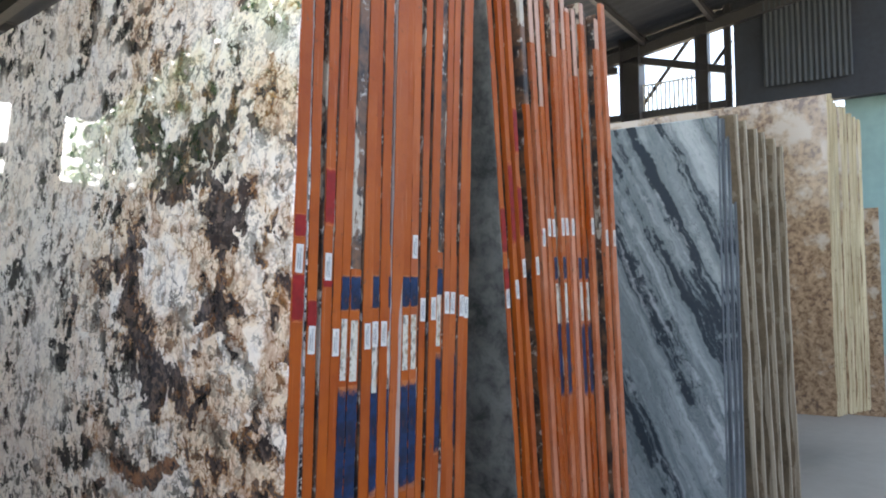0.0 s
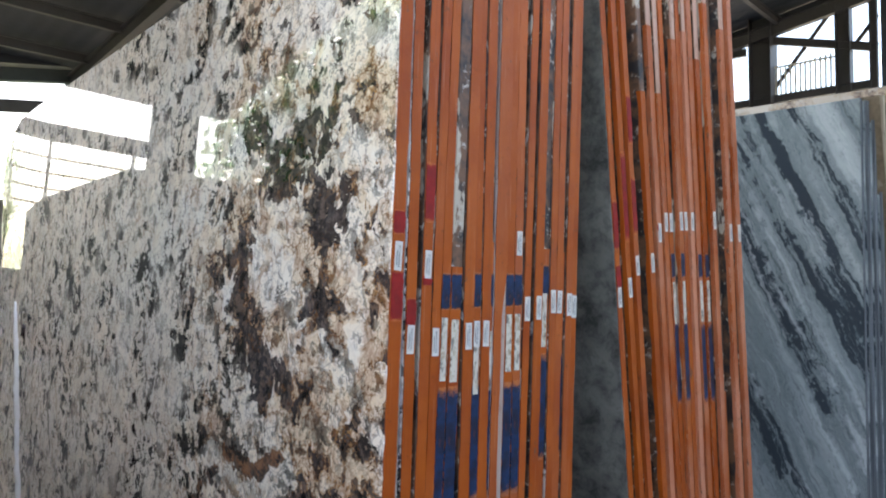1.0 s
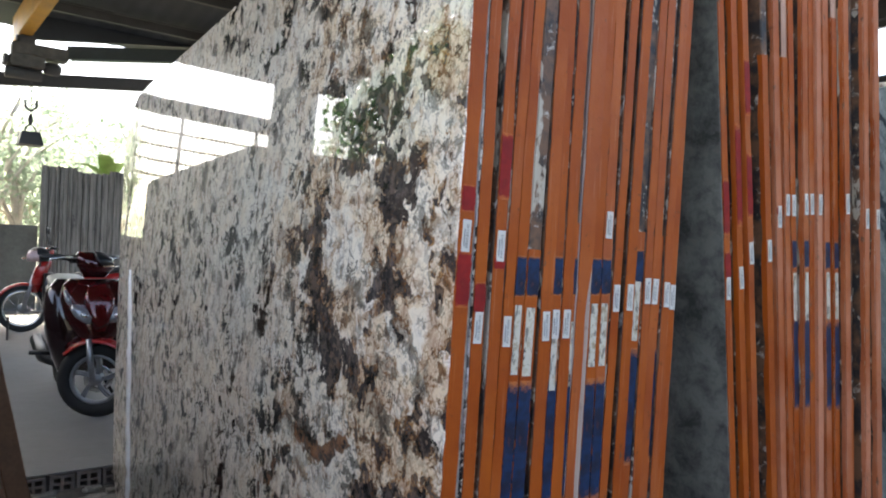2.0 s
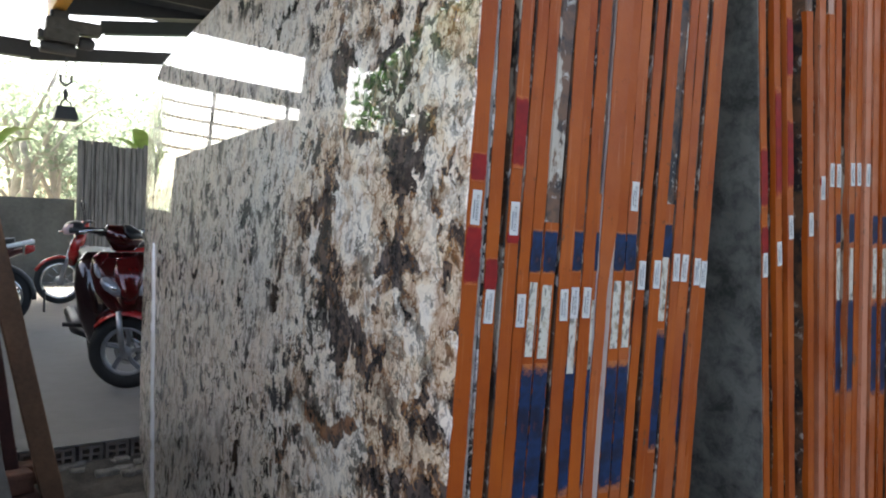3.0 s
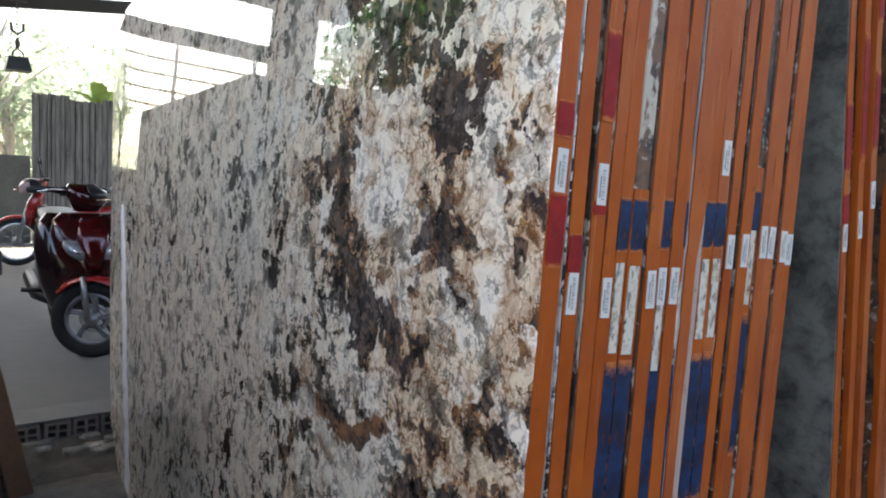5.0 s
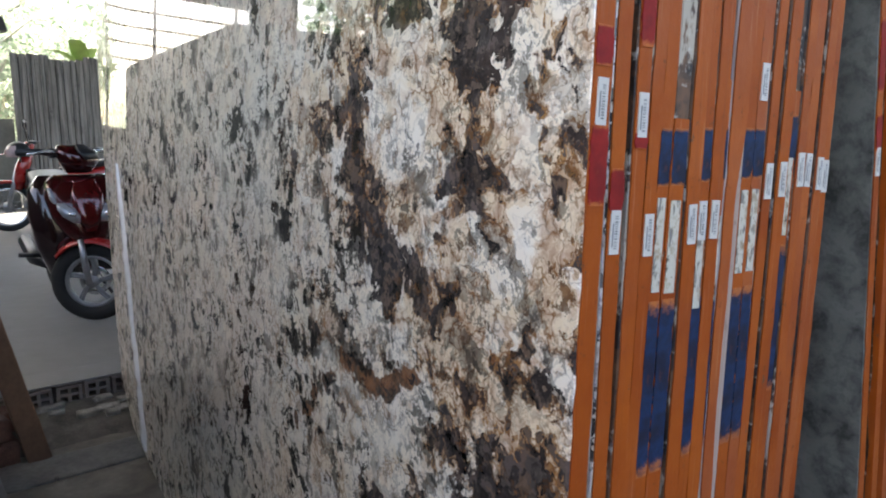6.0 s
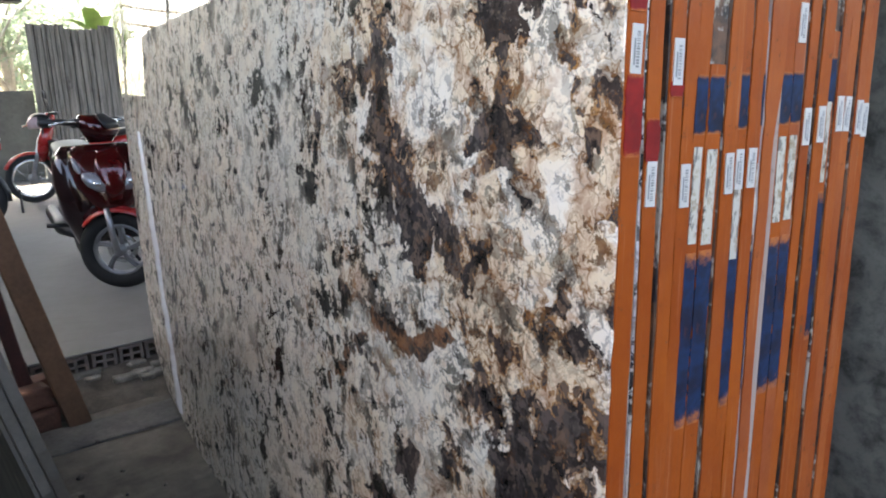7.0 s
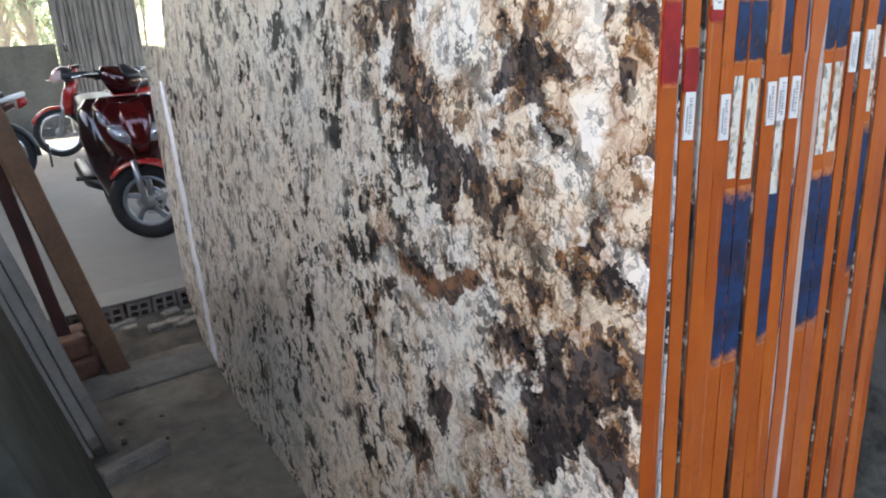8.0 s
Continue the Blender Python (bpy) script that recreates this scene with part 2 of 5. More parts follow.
_c = _n.mix(_n.ramp(_n.noise(_w, 15, 7, 0.72), (0.36, 0.0), (0.64, 1.0)), (0.041, 0.041, 0.036), (0.193, 0.189, 0.164))
_c = _n.mix(_n.ramp(_n.noise(_w, 30, 4, 0.7), (0.56, 0.0), (0.70, 0.5)), _c, (0.13, 0.10, 0.085))
_n.bump(_n.noise(_v, 160, 4), 0.2, 0.003)
BACK = _n.done(_c, 0.72)
def orange(name, faded):
    n = Nodes(name)
    v, o = n.coords(), n.own(n.coords())
    streak = n.noise(n.own(n.coords(scale=(1, 1, 0.035))), 150, 4, 0.65)
    spot = n.noise(o, 55, 5, 0.7)
    c = n.mix(n.ramp(n.noise(o, 5, 5, 0.65), (0.35, 0), (0.65, 1)), (0.250, 0.044, 0.005), (0.350, 0.077, 0.008))
    c = n.mix(n.math("MULTIPLY", n.ramp(n.noise(n.own(n.coords(scale=(1, 1, 0.012))), 190, 3, 0.5), (0.58, 0.0), (0.66, 1.0)), 0.3), c, (0.22, 0.05, 0.014))
    pale = n.math("MULTIPLY_ADD", n.noise(o, 3.5, 4, 0.7), 0.8, n.math("MULTIPLY", n.chance(), 0.35))
    c = n.mix(n.math("MULTIPLY", n.ramp(pale, (0.50, 0.0), (0.80, 1.0)), faded), c, (0.46, 0.19, 0.11))
    c = n.mix(n.math("MULTIPLY", n.ramp(streak, (0.60, 0.0), (0.72, 1.0)), 0.2 + 0.4 * faded), c, (0.56, 0.30, 0.18))
    c = n.mix(n.math("MULTIPLY", n.ramp(spot, (0.62, 0.0), (0.69, 1.0)), 0.7), c, (0.15, 0.045, 0.014))
    c = n.mix(n.ramp(n.noise(n.own(n.coords(scale=(1, 1, 0.5))), 34, 6, 0.75), (0.66 - 0.06 * faded, 0.0), (0.70 - 0.06 * faded, 0.85)), c, (0.10, 0.06, 0.04))
    n.bump(n.noise(v, 120, 4), 0.25, 0.002)
    return n.done(c, n.math("MULTIPLY_ADD", spot, 0.35, 0.30), Specular_IOR_Level=0.18)


ORANGE, ORANGE_2 = orange("orange edge paint", 0.15), orange("faded orange edge paint", 0.85)


def spray(name, one, two, speck):
    """Sprayed paint that thins out over orange towards its two ends."""
    n = Nodes(name)
    v = n.coords()
    c = n.mix(n.ramp(n.noise(v, 30, 5, 0.7), (0.38, 0), (0.62, 1)), one, two)
    c = n.mix(n.ramp(n.noise(n.coords(scale=(1, 1, 0.4)), 90, 4, 0.7), (0.60, 0.0), (0.70, 0.8)), c, speck)
    sep = n.tree.nodes.new("ShaderNodeSeparateXYZ")
    n.tree.links.new(n.coords("Generated"), sep.inputs[0])
    thin = n.math("ABSOLUTE", n.math("MULTIPLY_ADD", sep.outputs[2], 2.0, -1.0))
    thin = n.math("MULTIPLY_ADD", n.noise(v, 130, 4, 0.8), 0.45, n.math("SUBTRACT", thin, 0.22))
    return n.done(n.mix(n.ramp(thin, (0.86, 0.0), (1.02, 0.9)), c, (0.45, 0.13, 0.028)), 0.6, Specular_IOR_Level=0.25)


BLUE = spray("blue spray paint", (0.007, 0.009, 0.024), (0.006, 0.024, 0.072), (0.080, 0.026, 0.026))
RED = spray("red spray paint", (0.17, 0.006, 0.006), (0.25, 0.009, 0.007), (0.19, 0.024, 0.010))
PAPER = plain("white label paper", (0.54, 0.515, 0.465), 0.6, vary=0.04, scale=30)
INK = plain("label ink", (0.20, 0.20, 0.20), 0.6, vary=0.1)
_n = Nodes("dirty worn concrete")
_v = _n.coords()
_a, _b, _g = _n.noise(_v, 1.7, 6, 0.65), _n.noise(_v, 9, 6, 0.7), _n.noise(_v, 90, 4, 0.7)
_c = _n.mix(_n.ramp(_n.math("MULTIPLY_ADD", _b, 0.5, _n.math("MULTIPLY", _a, 0.5)), (0.40, 0.0), (0.60, 1.0)), (0.080, 0.067, 0.050), (0.205, 0.180, 0.138))
_c = _n.mix(_n.ramp(_n.noise(_v, 4, 5, 0.7), (0.58, 0.0), (0.68, 0.6)), _c, (0.28, 0.25, 0.20))
_c = _n.mix(_n.ramp(_g, (0.62, 0.0), (0.70, 0.7)), _c, (0.03, 0.026, 0.022))
_n.bump(_n.math("MULTIPLY_ADD", _g, 0.4, _b), 0.35, 0.006)
CONCRETE = _n.done(_c, _n.math("MULTIPLY_ADD", _b, 0.3, 0.55))
# lighter copy of the floor concrete, for light from the east opening
LIT_CONCRETE = plain("concrete lightened for daylight", (0.245, 0.228, 0.190), 0.6, vary=0.1, scale=1.4, bump=0.2)
PALE_CONCRETE = plain("pale parking concrete", (0.221, 0.215, 0.205), 0.7, vary=0.1, scale=1.2, bump=0.2)
STEEL = plain("dark painted steel", (0.045, 0.045, 0.05), 0.55, vary=0.2, scale=3)
SHEET = plain("dark roof sheet", (0.028, 0.035, 0.048), 0.7, 0.0, vary=0.2, scale=1.5)
_n = Nodes("weathered grey corrugated sheet")
_st = _n.noise(_n.coords(scale=(1, 1, 0.05)), 22, 6, 0.75)
_c = _n.mix(_n.ramp(_st, (0.36, 0.0), (0.60, 1.0)), (0.04, 0.038, 0.036), (0.22, 0.21, 0.20))
_c = _n.mix(_n.ramp(_n.noise(_n.coords(scale=(1, 1, 0.35)), 9, 5, 0.7), (0.60, 0.0), (0.66, 0.75)), _c, (0.035, 0.035, 0.035))
FENCE = _n.done(_c, 0.65, 0.1)
WALLMAT = plain("mossy dark concrete wall", (0.12, 0.12, 0.11), 0.85, vary=0.25, scale=2, bump=0.3)
# kept pale so the unseen yard walls bounce light onto the slab
BOUNCE_PLASTER = plain("weathered light-bouncing plaster", (0.34, 0.325, 0.29), 0.8, vary=0.25, scale=1.5, bump=0.3)
TIMBER = plain("brown weathered timber", (0.17, 0.09, 0.05), 0.7, vary=0.25, scale=7, bump=0.3)
# leaf colours bleached to carry the washed-out glare of the yard
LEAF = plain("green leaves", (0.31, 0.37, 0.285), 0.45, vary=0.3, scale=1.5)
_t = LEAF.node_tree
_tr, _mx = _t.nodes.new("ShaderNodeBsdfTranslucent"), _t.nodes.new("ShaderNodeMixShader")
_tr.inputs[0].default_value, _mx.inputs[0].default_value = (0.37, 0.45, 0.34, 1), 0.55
_t.links.new(_t.nodes["Principled BSDF"].outputs[0], _mx.inputs[1])
_t.links.new(_tr.outputs[0], _mx.inputs[2])
_t.links.new(_mx.outputs[0], _t.nodes["Material Output"].inputs[0])
DARKLEAF = plain("deep green leaves", (0.07, 0.15, 0.06), 0.35, vary=0.3, scale=1.5)
_t = DARKLEAF.node_tree
_tr, _mx = _t.nodes.new("ShaderNodeBsdfTranslucent"), _t.nodes.new("ShaderNodeMixShader")
_tr.inputs[0].default_value, _mx.inputs[0].default_value = (0.10, 0.24, 0.07, 1), 0.5
_t.links.new(_t.nodes["Principled BSDF"].outputs[0], _mx.inputs[1])
_t.links.new(_tr.outputs[0], _mx.inputs[2])
_t.links.new(_mx.outputs[0], _t.nodes["Material Output"].inputs[0])
BARK = plain("pale grey bark", (0.50, 0.47, 0.42), 0.85, vary=0.25, scale=6, bump=0.4)
_n = Nodes("blue grey veined granite")
_l = _n.coords(scale=(1, 1, 0.06), turn=(24, 0, 0))
_w = _n.mix(0.06, _l, _n.noise(_n.coords(), 7, 5, 0.65, color=True), "ADD")
_a, _b = _n.noise(_w, 9, 5, 0.58, 0.5), _n.noise(_w, 24, 6, 0.7)
_c = _n.mix(_n.ramp(_n.math("MULTIPLY_ADD", _b, 0.4, _n.math("MULTIPLY", _a, 0.6)), (0.36, 0), (0.60, 1)), (0.40, 0.44, 0.43), (0.13, 0.16, 0.165))
_c = _n.mix(_n.ramp(_n.math("MULTIPLY_ADD", _b, 0.3, _n.math("MULTIPLY", _a, 0.75)), (0.597, 0.0), (0.622, 0.92)), _c, (0.032, 0.042, 0.052))
_c = _n.mix(_n.ramp(_n.math("ABSOLUTE", _n.math("SUBTRACT", _b, 0.50)), (0.0, 0.7), (0.012, 0.0)), _c, (0.05, 0.06, 0.065))
_c = _n.mix(_n.ramp(_n.noise(_w, 15, 5, 0.6), (0.58, 0.0), (0.68, 0.7)), _c, (0.476, 0.508, 0.508))
_c = _n.mix(_n.ramp(_n.noise(_n.coords(scale=(1, 1, 0.6)), 70, 4, 0.7), (0.62, 0.0), (0.70, 0.6)), _c, (0.07, 0.085, 0.09))
BLUESTONE = _n.done(_c, 0.07, IOR=1.55)
TAN = plain("tan granite", (0.160, 0.122, 0.078), 0.25, vary=0.3, scale=6)
def sawn(name, dark, light, speck):
    """A rough sawn stone edge with upright streaks."""
    n = Nodes(name)
    o = n.own(n.coords())
    c = n.mix(n.ramp(n.noise(n.own(n.coords(scale=(1, 1, 0.03))), 60, 4, 0.6), (0.34, 0.0), (0.62, 1.0)), dark, light)
    c = n.mix(n.ramp(n.noise(o, 30, 5, 0.7), (0.58, 0.0), (0.68, 0.8)), c, speck)
    n.bump(n.noise(o, 150, 4), 0.3, 0.002)
    return n.done(n.mix(n.math("MULTIPLY", n.chance(), 0.3), c, dark), 0.6)


CREAMEDGE = sawn("cream sawn edge", (0.270, 0.205, 0.105), (0.580, 0.500, 0.325), (0.17, 0.12, 0.065))
BLUEEDGE = sawn("blue grey sawn edge", (0.020, 0.026, 0.033), (0.15, 0.17, 0.18), (0.03, 0.04, 0.045))
TANEDGE = sawn("pale tan sawn edge", (0.15, 0.118, 0.078), (0.40, 0.34, 0.245), (0.09, 0.065, 0.045))
GROUND = plain("earth ground", (0.16, 0.14, 0.10), 0.9, vary=0.2, scale=0.5)


# ---- mesh helpers ----
def mesh_object(name, bm, material):
    me = bpy.data.meshes.new(name)
    bm.normal_update()
    bm.to_mesh(me)
    bm.free()
    me.materials.append(material)
    return new(name, me)


def part(name, bm, material, parent, label=""):
    """Links a bmesh as one mesh under a thing or a part."""
    ob = mesh_object(name, bm, material)
    ob.parent = parent
    return tagged(ob, label)


def thing(name, m, label, category, group="", kind=""):
    ob = new(name)
    ob.matrix_world = m
    return tagged(ob, label, category, group, kind or "thing")


def box(x0, x1, y0, y1, z0, z1, bevel=0.0, bm=None):
    bm = bm or bmesh.new()
    m = Matrix.LocRotScale(((x0 + x1) / 2, (y0 + y1) / 2, (z0 + z1) / 2), None, (x1 - x0, y1 - y0, z1 - z0))
    made = bmesh.ops.create_cube(bm, size=1, matrix=m)
    if bevel:
        edges = list({e for v in made["verts"] for e in v.link_edges})
        bmesh.ops.bevel(bm, geom=edges, offset=bevel, segments=2, affect="EDGES")
    return bm


def prism(outline, x0, x1, bevel=0.0):
    """A plate: an outline in y and z, thick from x0 to x1."""
    bm = bmesh.new()
    a = [bm.verts.new((x0, y, z)) for y, z in outline]
    b = [bm.verts.new((x1, y, z)) for y, z in outline]
    bm.faces.new(a), bm.faces.new(b[::-1])
    for i in range(len(a)):
        j = (i + 1) % len(a)
        bm.faces.new((a[j], a[i], b[i], b[j]))
    bmesh.ops.recalc_face_normals(bm, faces=bm.faces)
    if bevel:
        bmesh.ops.bevel(bm, geom=list(bm.edges), offset=bevel, segments=1, affect="EDGES")
    return bm


def tube(points, radii, sides=8, bm=None, cap=True):
    """A round bar along points, with a radius at each."""
    bm = bm or bmesh.new()
    rings = []
    pts = [Vector(p) for p in points]
    if isinstance(radii, (int, float)):
        radii = [radii] * len(pts)
    for i, p in enumerate(pts):
        d = (pts[min(i + 1, len(pts) - 1)] - pts[max(i - 1, 0)]).normalized()
        a = d.orthogonal().normalized() if i == 0 else (rings_a - d * rings_a.dot(d)).normalized()
        rings_a = a
        b = d.cross(a)
        rings.append([bm.verts.new(p + radii[i] * (math.cos(t) * a + math.sin(t) * b)) for t in [2 * math.pi * k / sides for k in range(sides)]])
    for r, s in zip(rings, rings[1:]):
        for k in range(sides):
            bm.faces.new((r[k], r[(k + 1) % sides], s[(k + 1) % sides], s[k]))
    if cap:
        bm.faces.new(rings[0][::-1]), bm.faces.new(rings[-1])
    for f in bm.faces:
        f.smooth = True
    return bm


def corrugated(width, height, pitch=0.076, depth=0.018, thick=0.002):
    """A corrugated sheet in x and z, from the origin."""
    bm = bmesh.new()
    n = int(width / pitch * 6)
    for side in (0, 1):
        row = []
        for i in range(n + 1):
            x = width * i / n
            y = depth / 2 * math.sin(2 * math.pi * x / pitch) + side * thick
            row.append((bm.verts.new((x, y, 0)), bm.verts.new((x, y, height))))
        for (a, b), (c, d) in zip(row, row[1:]):
            f = bm.faces.new((a, c, d, b) if side == 0 else (b, d, c, a))
            f.smooth = True
    return bm


# ---- the ground and the hall ----
def structure(name, bm, material, label):
    ob = mesh_object(name, bm, material)
    return tagged(ob, label, name.split("_")[0], kind="structure")


structure("ground", box(-400, 400, -400, 400, -0.9, -0.30), GROUND, "bare earth ground round the stone yard")
structure("floor", box(-9, 24, -9, 3.9, -0.30, 0.0), CONCRETE, "worn dusty grey concrete floor of the slab hall")
# east light on the floor, put in as a paler layer
structure("floor_bay", box(4.5, 14.3, -9, 3.9, 0.0, 0.005), LIT_CONCRETE, "concrete floor between the slab rows, coloured lighter for light from the east")
structure("pavement", box(-9, 24, 4.0, 13.4, -0.30, 0.14), PALE_CONCRETE, "pale concrete parking floor, a step higher")

# roof: falls to the north
ROOF_N, EAVE, RIDGE = 13.3, 4.75, 6.9
slope = math.atan2(RIDGE - EAVE, ROOF_N - 0.0)
roof = corrugated(16.5, 14.0, 0.25, 0.014, 0.004)
bmesh.ops.transform(roof, matrix=pose(-2.2, 13.6, EAVE, 90 - math.degrees(slope), 0, 0), verts=roof.verts)
structure("ceiling", roof, SHEET, "dark corrugated sheet roof on steel purlins")
roof2 = corrugated(16.5, 0.9, 0.25, 0.05, 0.004)
bmesh.ops.transform(roof2, matrix=pose(-2.2, -0.1, RIDGE, 92, 0, 0), verts=roof2.verts)
structure("ceiling_back", roof2, SHEET, "dark corrugated sheet roof just past the ridge")
# added wall, out of view, that blocks low light from the south
structure("wall_south_low", box(-1.2, 14.3, -4.6, -4.4, 0.0, 2.2), WALLMAT, "added dark wall behind the aisle, out of view, to cut low light")
# added roof strip, out of view, keeping sun off the yard floor
shade_roof = corrugated(1.12, 10.2, 0.25, 0.05, 0.004)
bmesh.ops.transform(shade_roof, matrix=pose(-3.32, 13.6, EAVE + 0.03, 90 - math.degrees(slope), 0, 0), verts=shade_roof.verts)
structure("ceiling_yard", shade_roof, SHEET, "added corrugated roof strip, out of view, to keep sun off the yard")
# three added walls, out of view, that cut low west light
structure("wall_west", box(-1.2, -1.0, 1.4, 3.2, 0.0, 3.9), WALLMAT, "added dark wall beside the aisle, out of view, to cut west light")
structure("wall_west_low", box(-1.2, -1.0, -4.4, 1.4, 0.0, 1.5), WALLMAT, "added low wall beside the aisle, out of view, to cut west light")
structure("wall_west_mid", box(-1.2, -1.0, 3.2, 7.6, 0.0, 2.2), WALLMAT, "added low wall beside the parking floor, out of view, to cut west light")
# added yard wall: blocks low west light and bounces some back
structure("wall_west_yard", box(-2.4, -2.2, 3.2, 12.6, -0.3, 2.6), BOUNCE_PLASTER, "added yard wall, out of view, with weathered plaster pale enough to bounce light")

# east front: columns, openings, dark sheet
structure("wall_east", box(14.0, 14.2, -9.0, 2.75, 4.42, 7.6), SHEET, "dark sheet wall high over the hall")
structure("wall_east_low", box(14.3, 14.5, -9.0, 1.0, -0.3, 4.5), plain("teal painted wall", (0.22, 0.36, 0.36), 0.7, vary=0.1, scale=1), "pale teal painted wall at the end of the hall")


def column(x, y, w, top, base=0.0):
    t = thing("steel_column", pose(x, y, base), "dark painted steel hall column", "column", "hall columns")
    part("flange", box(-w / 2, w / 2, -w / 2, -w / 2 + 0.02, 0, top - base), STEEL, t)
    part("flange", box(-w / 2, w / 2, w / 2 - 0.02, w / 2, 0, top - base), STEEL, t)
    part("web", box(-0.012, 0.012, -w / 2 + 0.02, w / 2 - 0.02, 0, top - base), STEEL, t)
    part("base_plate", box(-w * 0.8, w * 0.8, -w * 0.8, w * 0.8, 0, 0.02), STEEL, t)
    return t


column(14.0, 4.70, 0.40, 6.3)
column(14.0, 3.32, 0.24, 6.3)


# ---- slabs ----
def slab(m, thick, length_top, length_low, height, stone, label, group, near=0.0, name="granite_slab", bevel=0.0025, end=None, rim=0.0, wave=0.0, out=None, bow=0.0):
    t = thing(name, m, label, "stone slab", group)
    out = out or [(near, 0.0), (length_low, 0.0), (length_low + 0.55 * (length_top - length_low), height * 0.35), (length_top, height - 0.05), (length_top - 0.06, height), (near, height)]
    body = prism(out, 0, thick, bevel)
    if bow:
        # the far end bows away from the aisle
        for k in range(12):
            y = 2.30 + 0.075 * k
            bmesh.ops.bisect_plane(body, geom=body.verts[:] + body.edges[:] + body.faces[:], plane_co=(0, y, 0), plane_no=(0, 1, 0))
        for v in body.verts:
            v.co.x += bow * max(0.0, v.co.y - 2.30) ** 2
        body.normal_update()
        for f in body.faces:
            f.smooth = abs(f.normal.x) > 0.9 and min(v.co.y for v in f.verts) > 2.29
        for e in body.edges:
            e.smooth = all(f.smooth for f in e.link_faces)
    part("slab_body", body, stone, t)
    if end:
        rnd = random.Random(int(height * 1e4))
        bm = bmesh.new()
        rows_ = []
        shift = rnd.uniform(0, 9)
        for k in range(33):
            z = 0.004 + (height - 0.006) * k / 32
            w = rim * (1 + wave * noise.noise((shift, 0, z * 4)) + 0.2 * rnd.uniform(-1, 1))
            f = -0.002 + 0.6 * rim * wave * min(0.0, noise.noise((shift, 5, z * 3)))
            rows_.append([bm.verts.new(p) for p in ((0.001, near + w, z), (-0.0012, near + w, z), (-0.0012, near + f, z), (thick - 0.001, near + f, z), (thick - 0.001, near + 0.001, z))])
        for r, q in zip(rows_, rows_[1:]):
            for k in range(4):
                bm.faces.new((r[k], r[k + 1], q[k + 1], q[k]))
        bm.faces.new(rows_[-1]), bm.faces.new(rows_[0][::-1])
        bmesh.ops.recalc_face_normals(bm, faces=bm.faces)
        part("sawn_edge", bm, end, t, "rough sawn slab edge")
    return t


def edge_paint(t, thick, near, z0, z1, seed, paint, wrap=False, cover=1.0):
    """A coat of paint on the near end of a slab, a little ragged at its sides."""
    rnd = random.Random(seed)
    bm = bmesh.new()
    n = 70
    rows_ = []
    for i in range(n + 1):
        z = z0 + (z1 - z0) * i / n
        a = 0.0012 + 0.0016 * noise.noise((seed, 0, z * 9)) + 0.0016 * noise.noise((seed, 1, z * 45))
        b = thick * (1 - (1 - cover) * min(1.0, max(0.0, (1.24 - z) * 9))) - 0.0012 + (1 - cover) * 0.02 * noise.noise((seed, 6, z * 5)) + 0.0016 * noise.noise((seed, 2, z * 9)) + 0.0016 * noise.noise((seed, 3, z * 45))
        deep = 0.001
        if wrap:
            a, deep = -0.0012, 0.010 + 0.006 * noise.noise((seed, 4, z * 12))
        rows_.append((bm.verts.new((a, near - 0.0012, z)), bm.verts.new((b, near - 0.0012, z)), bm.verts.new((b, near + 0.001, z)), bm.verts.new((a, near + deep, z))))
    for r, s in zip(rows_, rows_[1:]):
        for k in range(4):
            bm.faces.new((r[k], r[(k + 1) % 4], s[(k + 1) % 4], s[k]))
    bmesh.ops.recalc_face_normals(bm, faces=bm.faces)
    part("edge_paint", bm, paint, t, "orange paint on the sawn end")


def mark(t, name, material, thick, near, z0, z1, proud=0.0025, label=""):
    """A patch of sprayed paint with a ragged outline."""
    rnd = random.Random(int(z0 * 1e4) + int(thick * 1e6))
    bm = bmesh.new()
    n = max(6, int((z1 - z0) / 0.006))
    rows_ = []
    for i in range(n + 1):
        f = i / n
        z = z0 + (z1 - z0) * f
        end = max(0.0, 1 - min(f, 1 - f) * n / 2.2)
        a = thick * (0.02 + rnd.uniform(0, 0.07) + 0.10 * end * rnd.uniform(0.3, 1))
        b = thick * (0.98 - rnd.uniform(0, 0.07) - 0.10 * end * rnd.uniform(0.3, 1))
        rows_.append([bm.verts.new(p) for p in ((a, near - proud, z), (b, near - proud, z), (b, near - 0.0005, z), (a, near - 0.0005, z))])
    for r, q in zip(rows_, rows_[1:]):
        for k in range(4):
            bm.faces.new((r[k], r[(k + 1) % 4], q[(k + 1) % 4], q[k]))
    bm.faces.new(rows_[0][::-1]), bm.faces.new(rows_[-1])
    bmesh.ops.recalc_face_normals(bm, faces=bm.faces)
    part(name, bm, material, t, label)


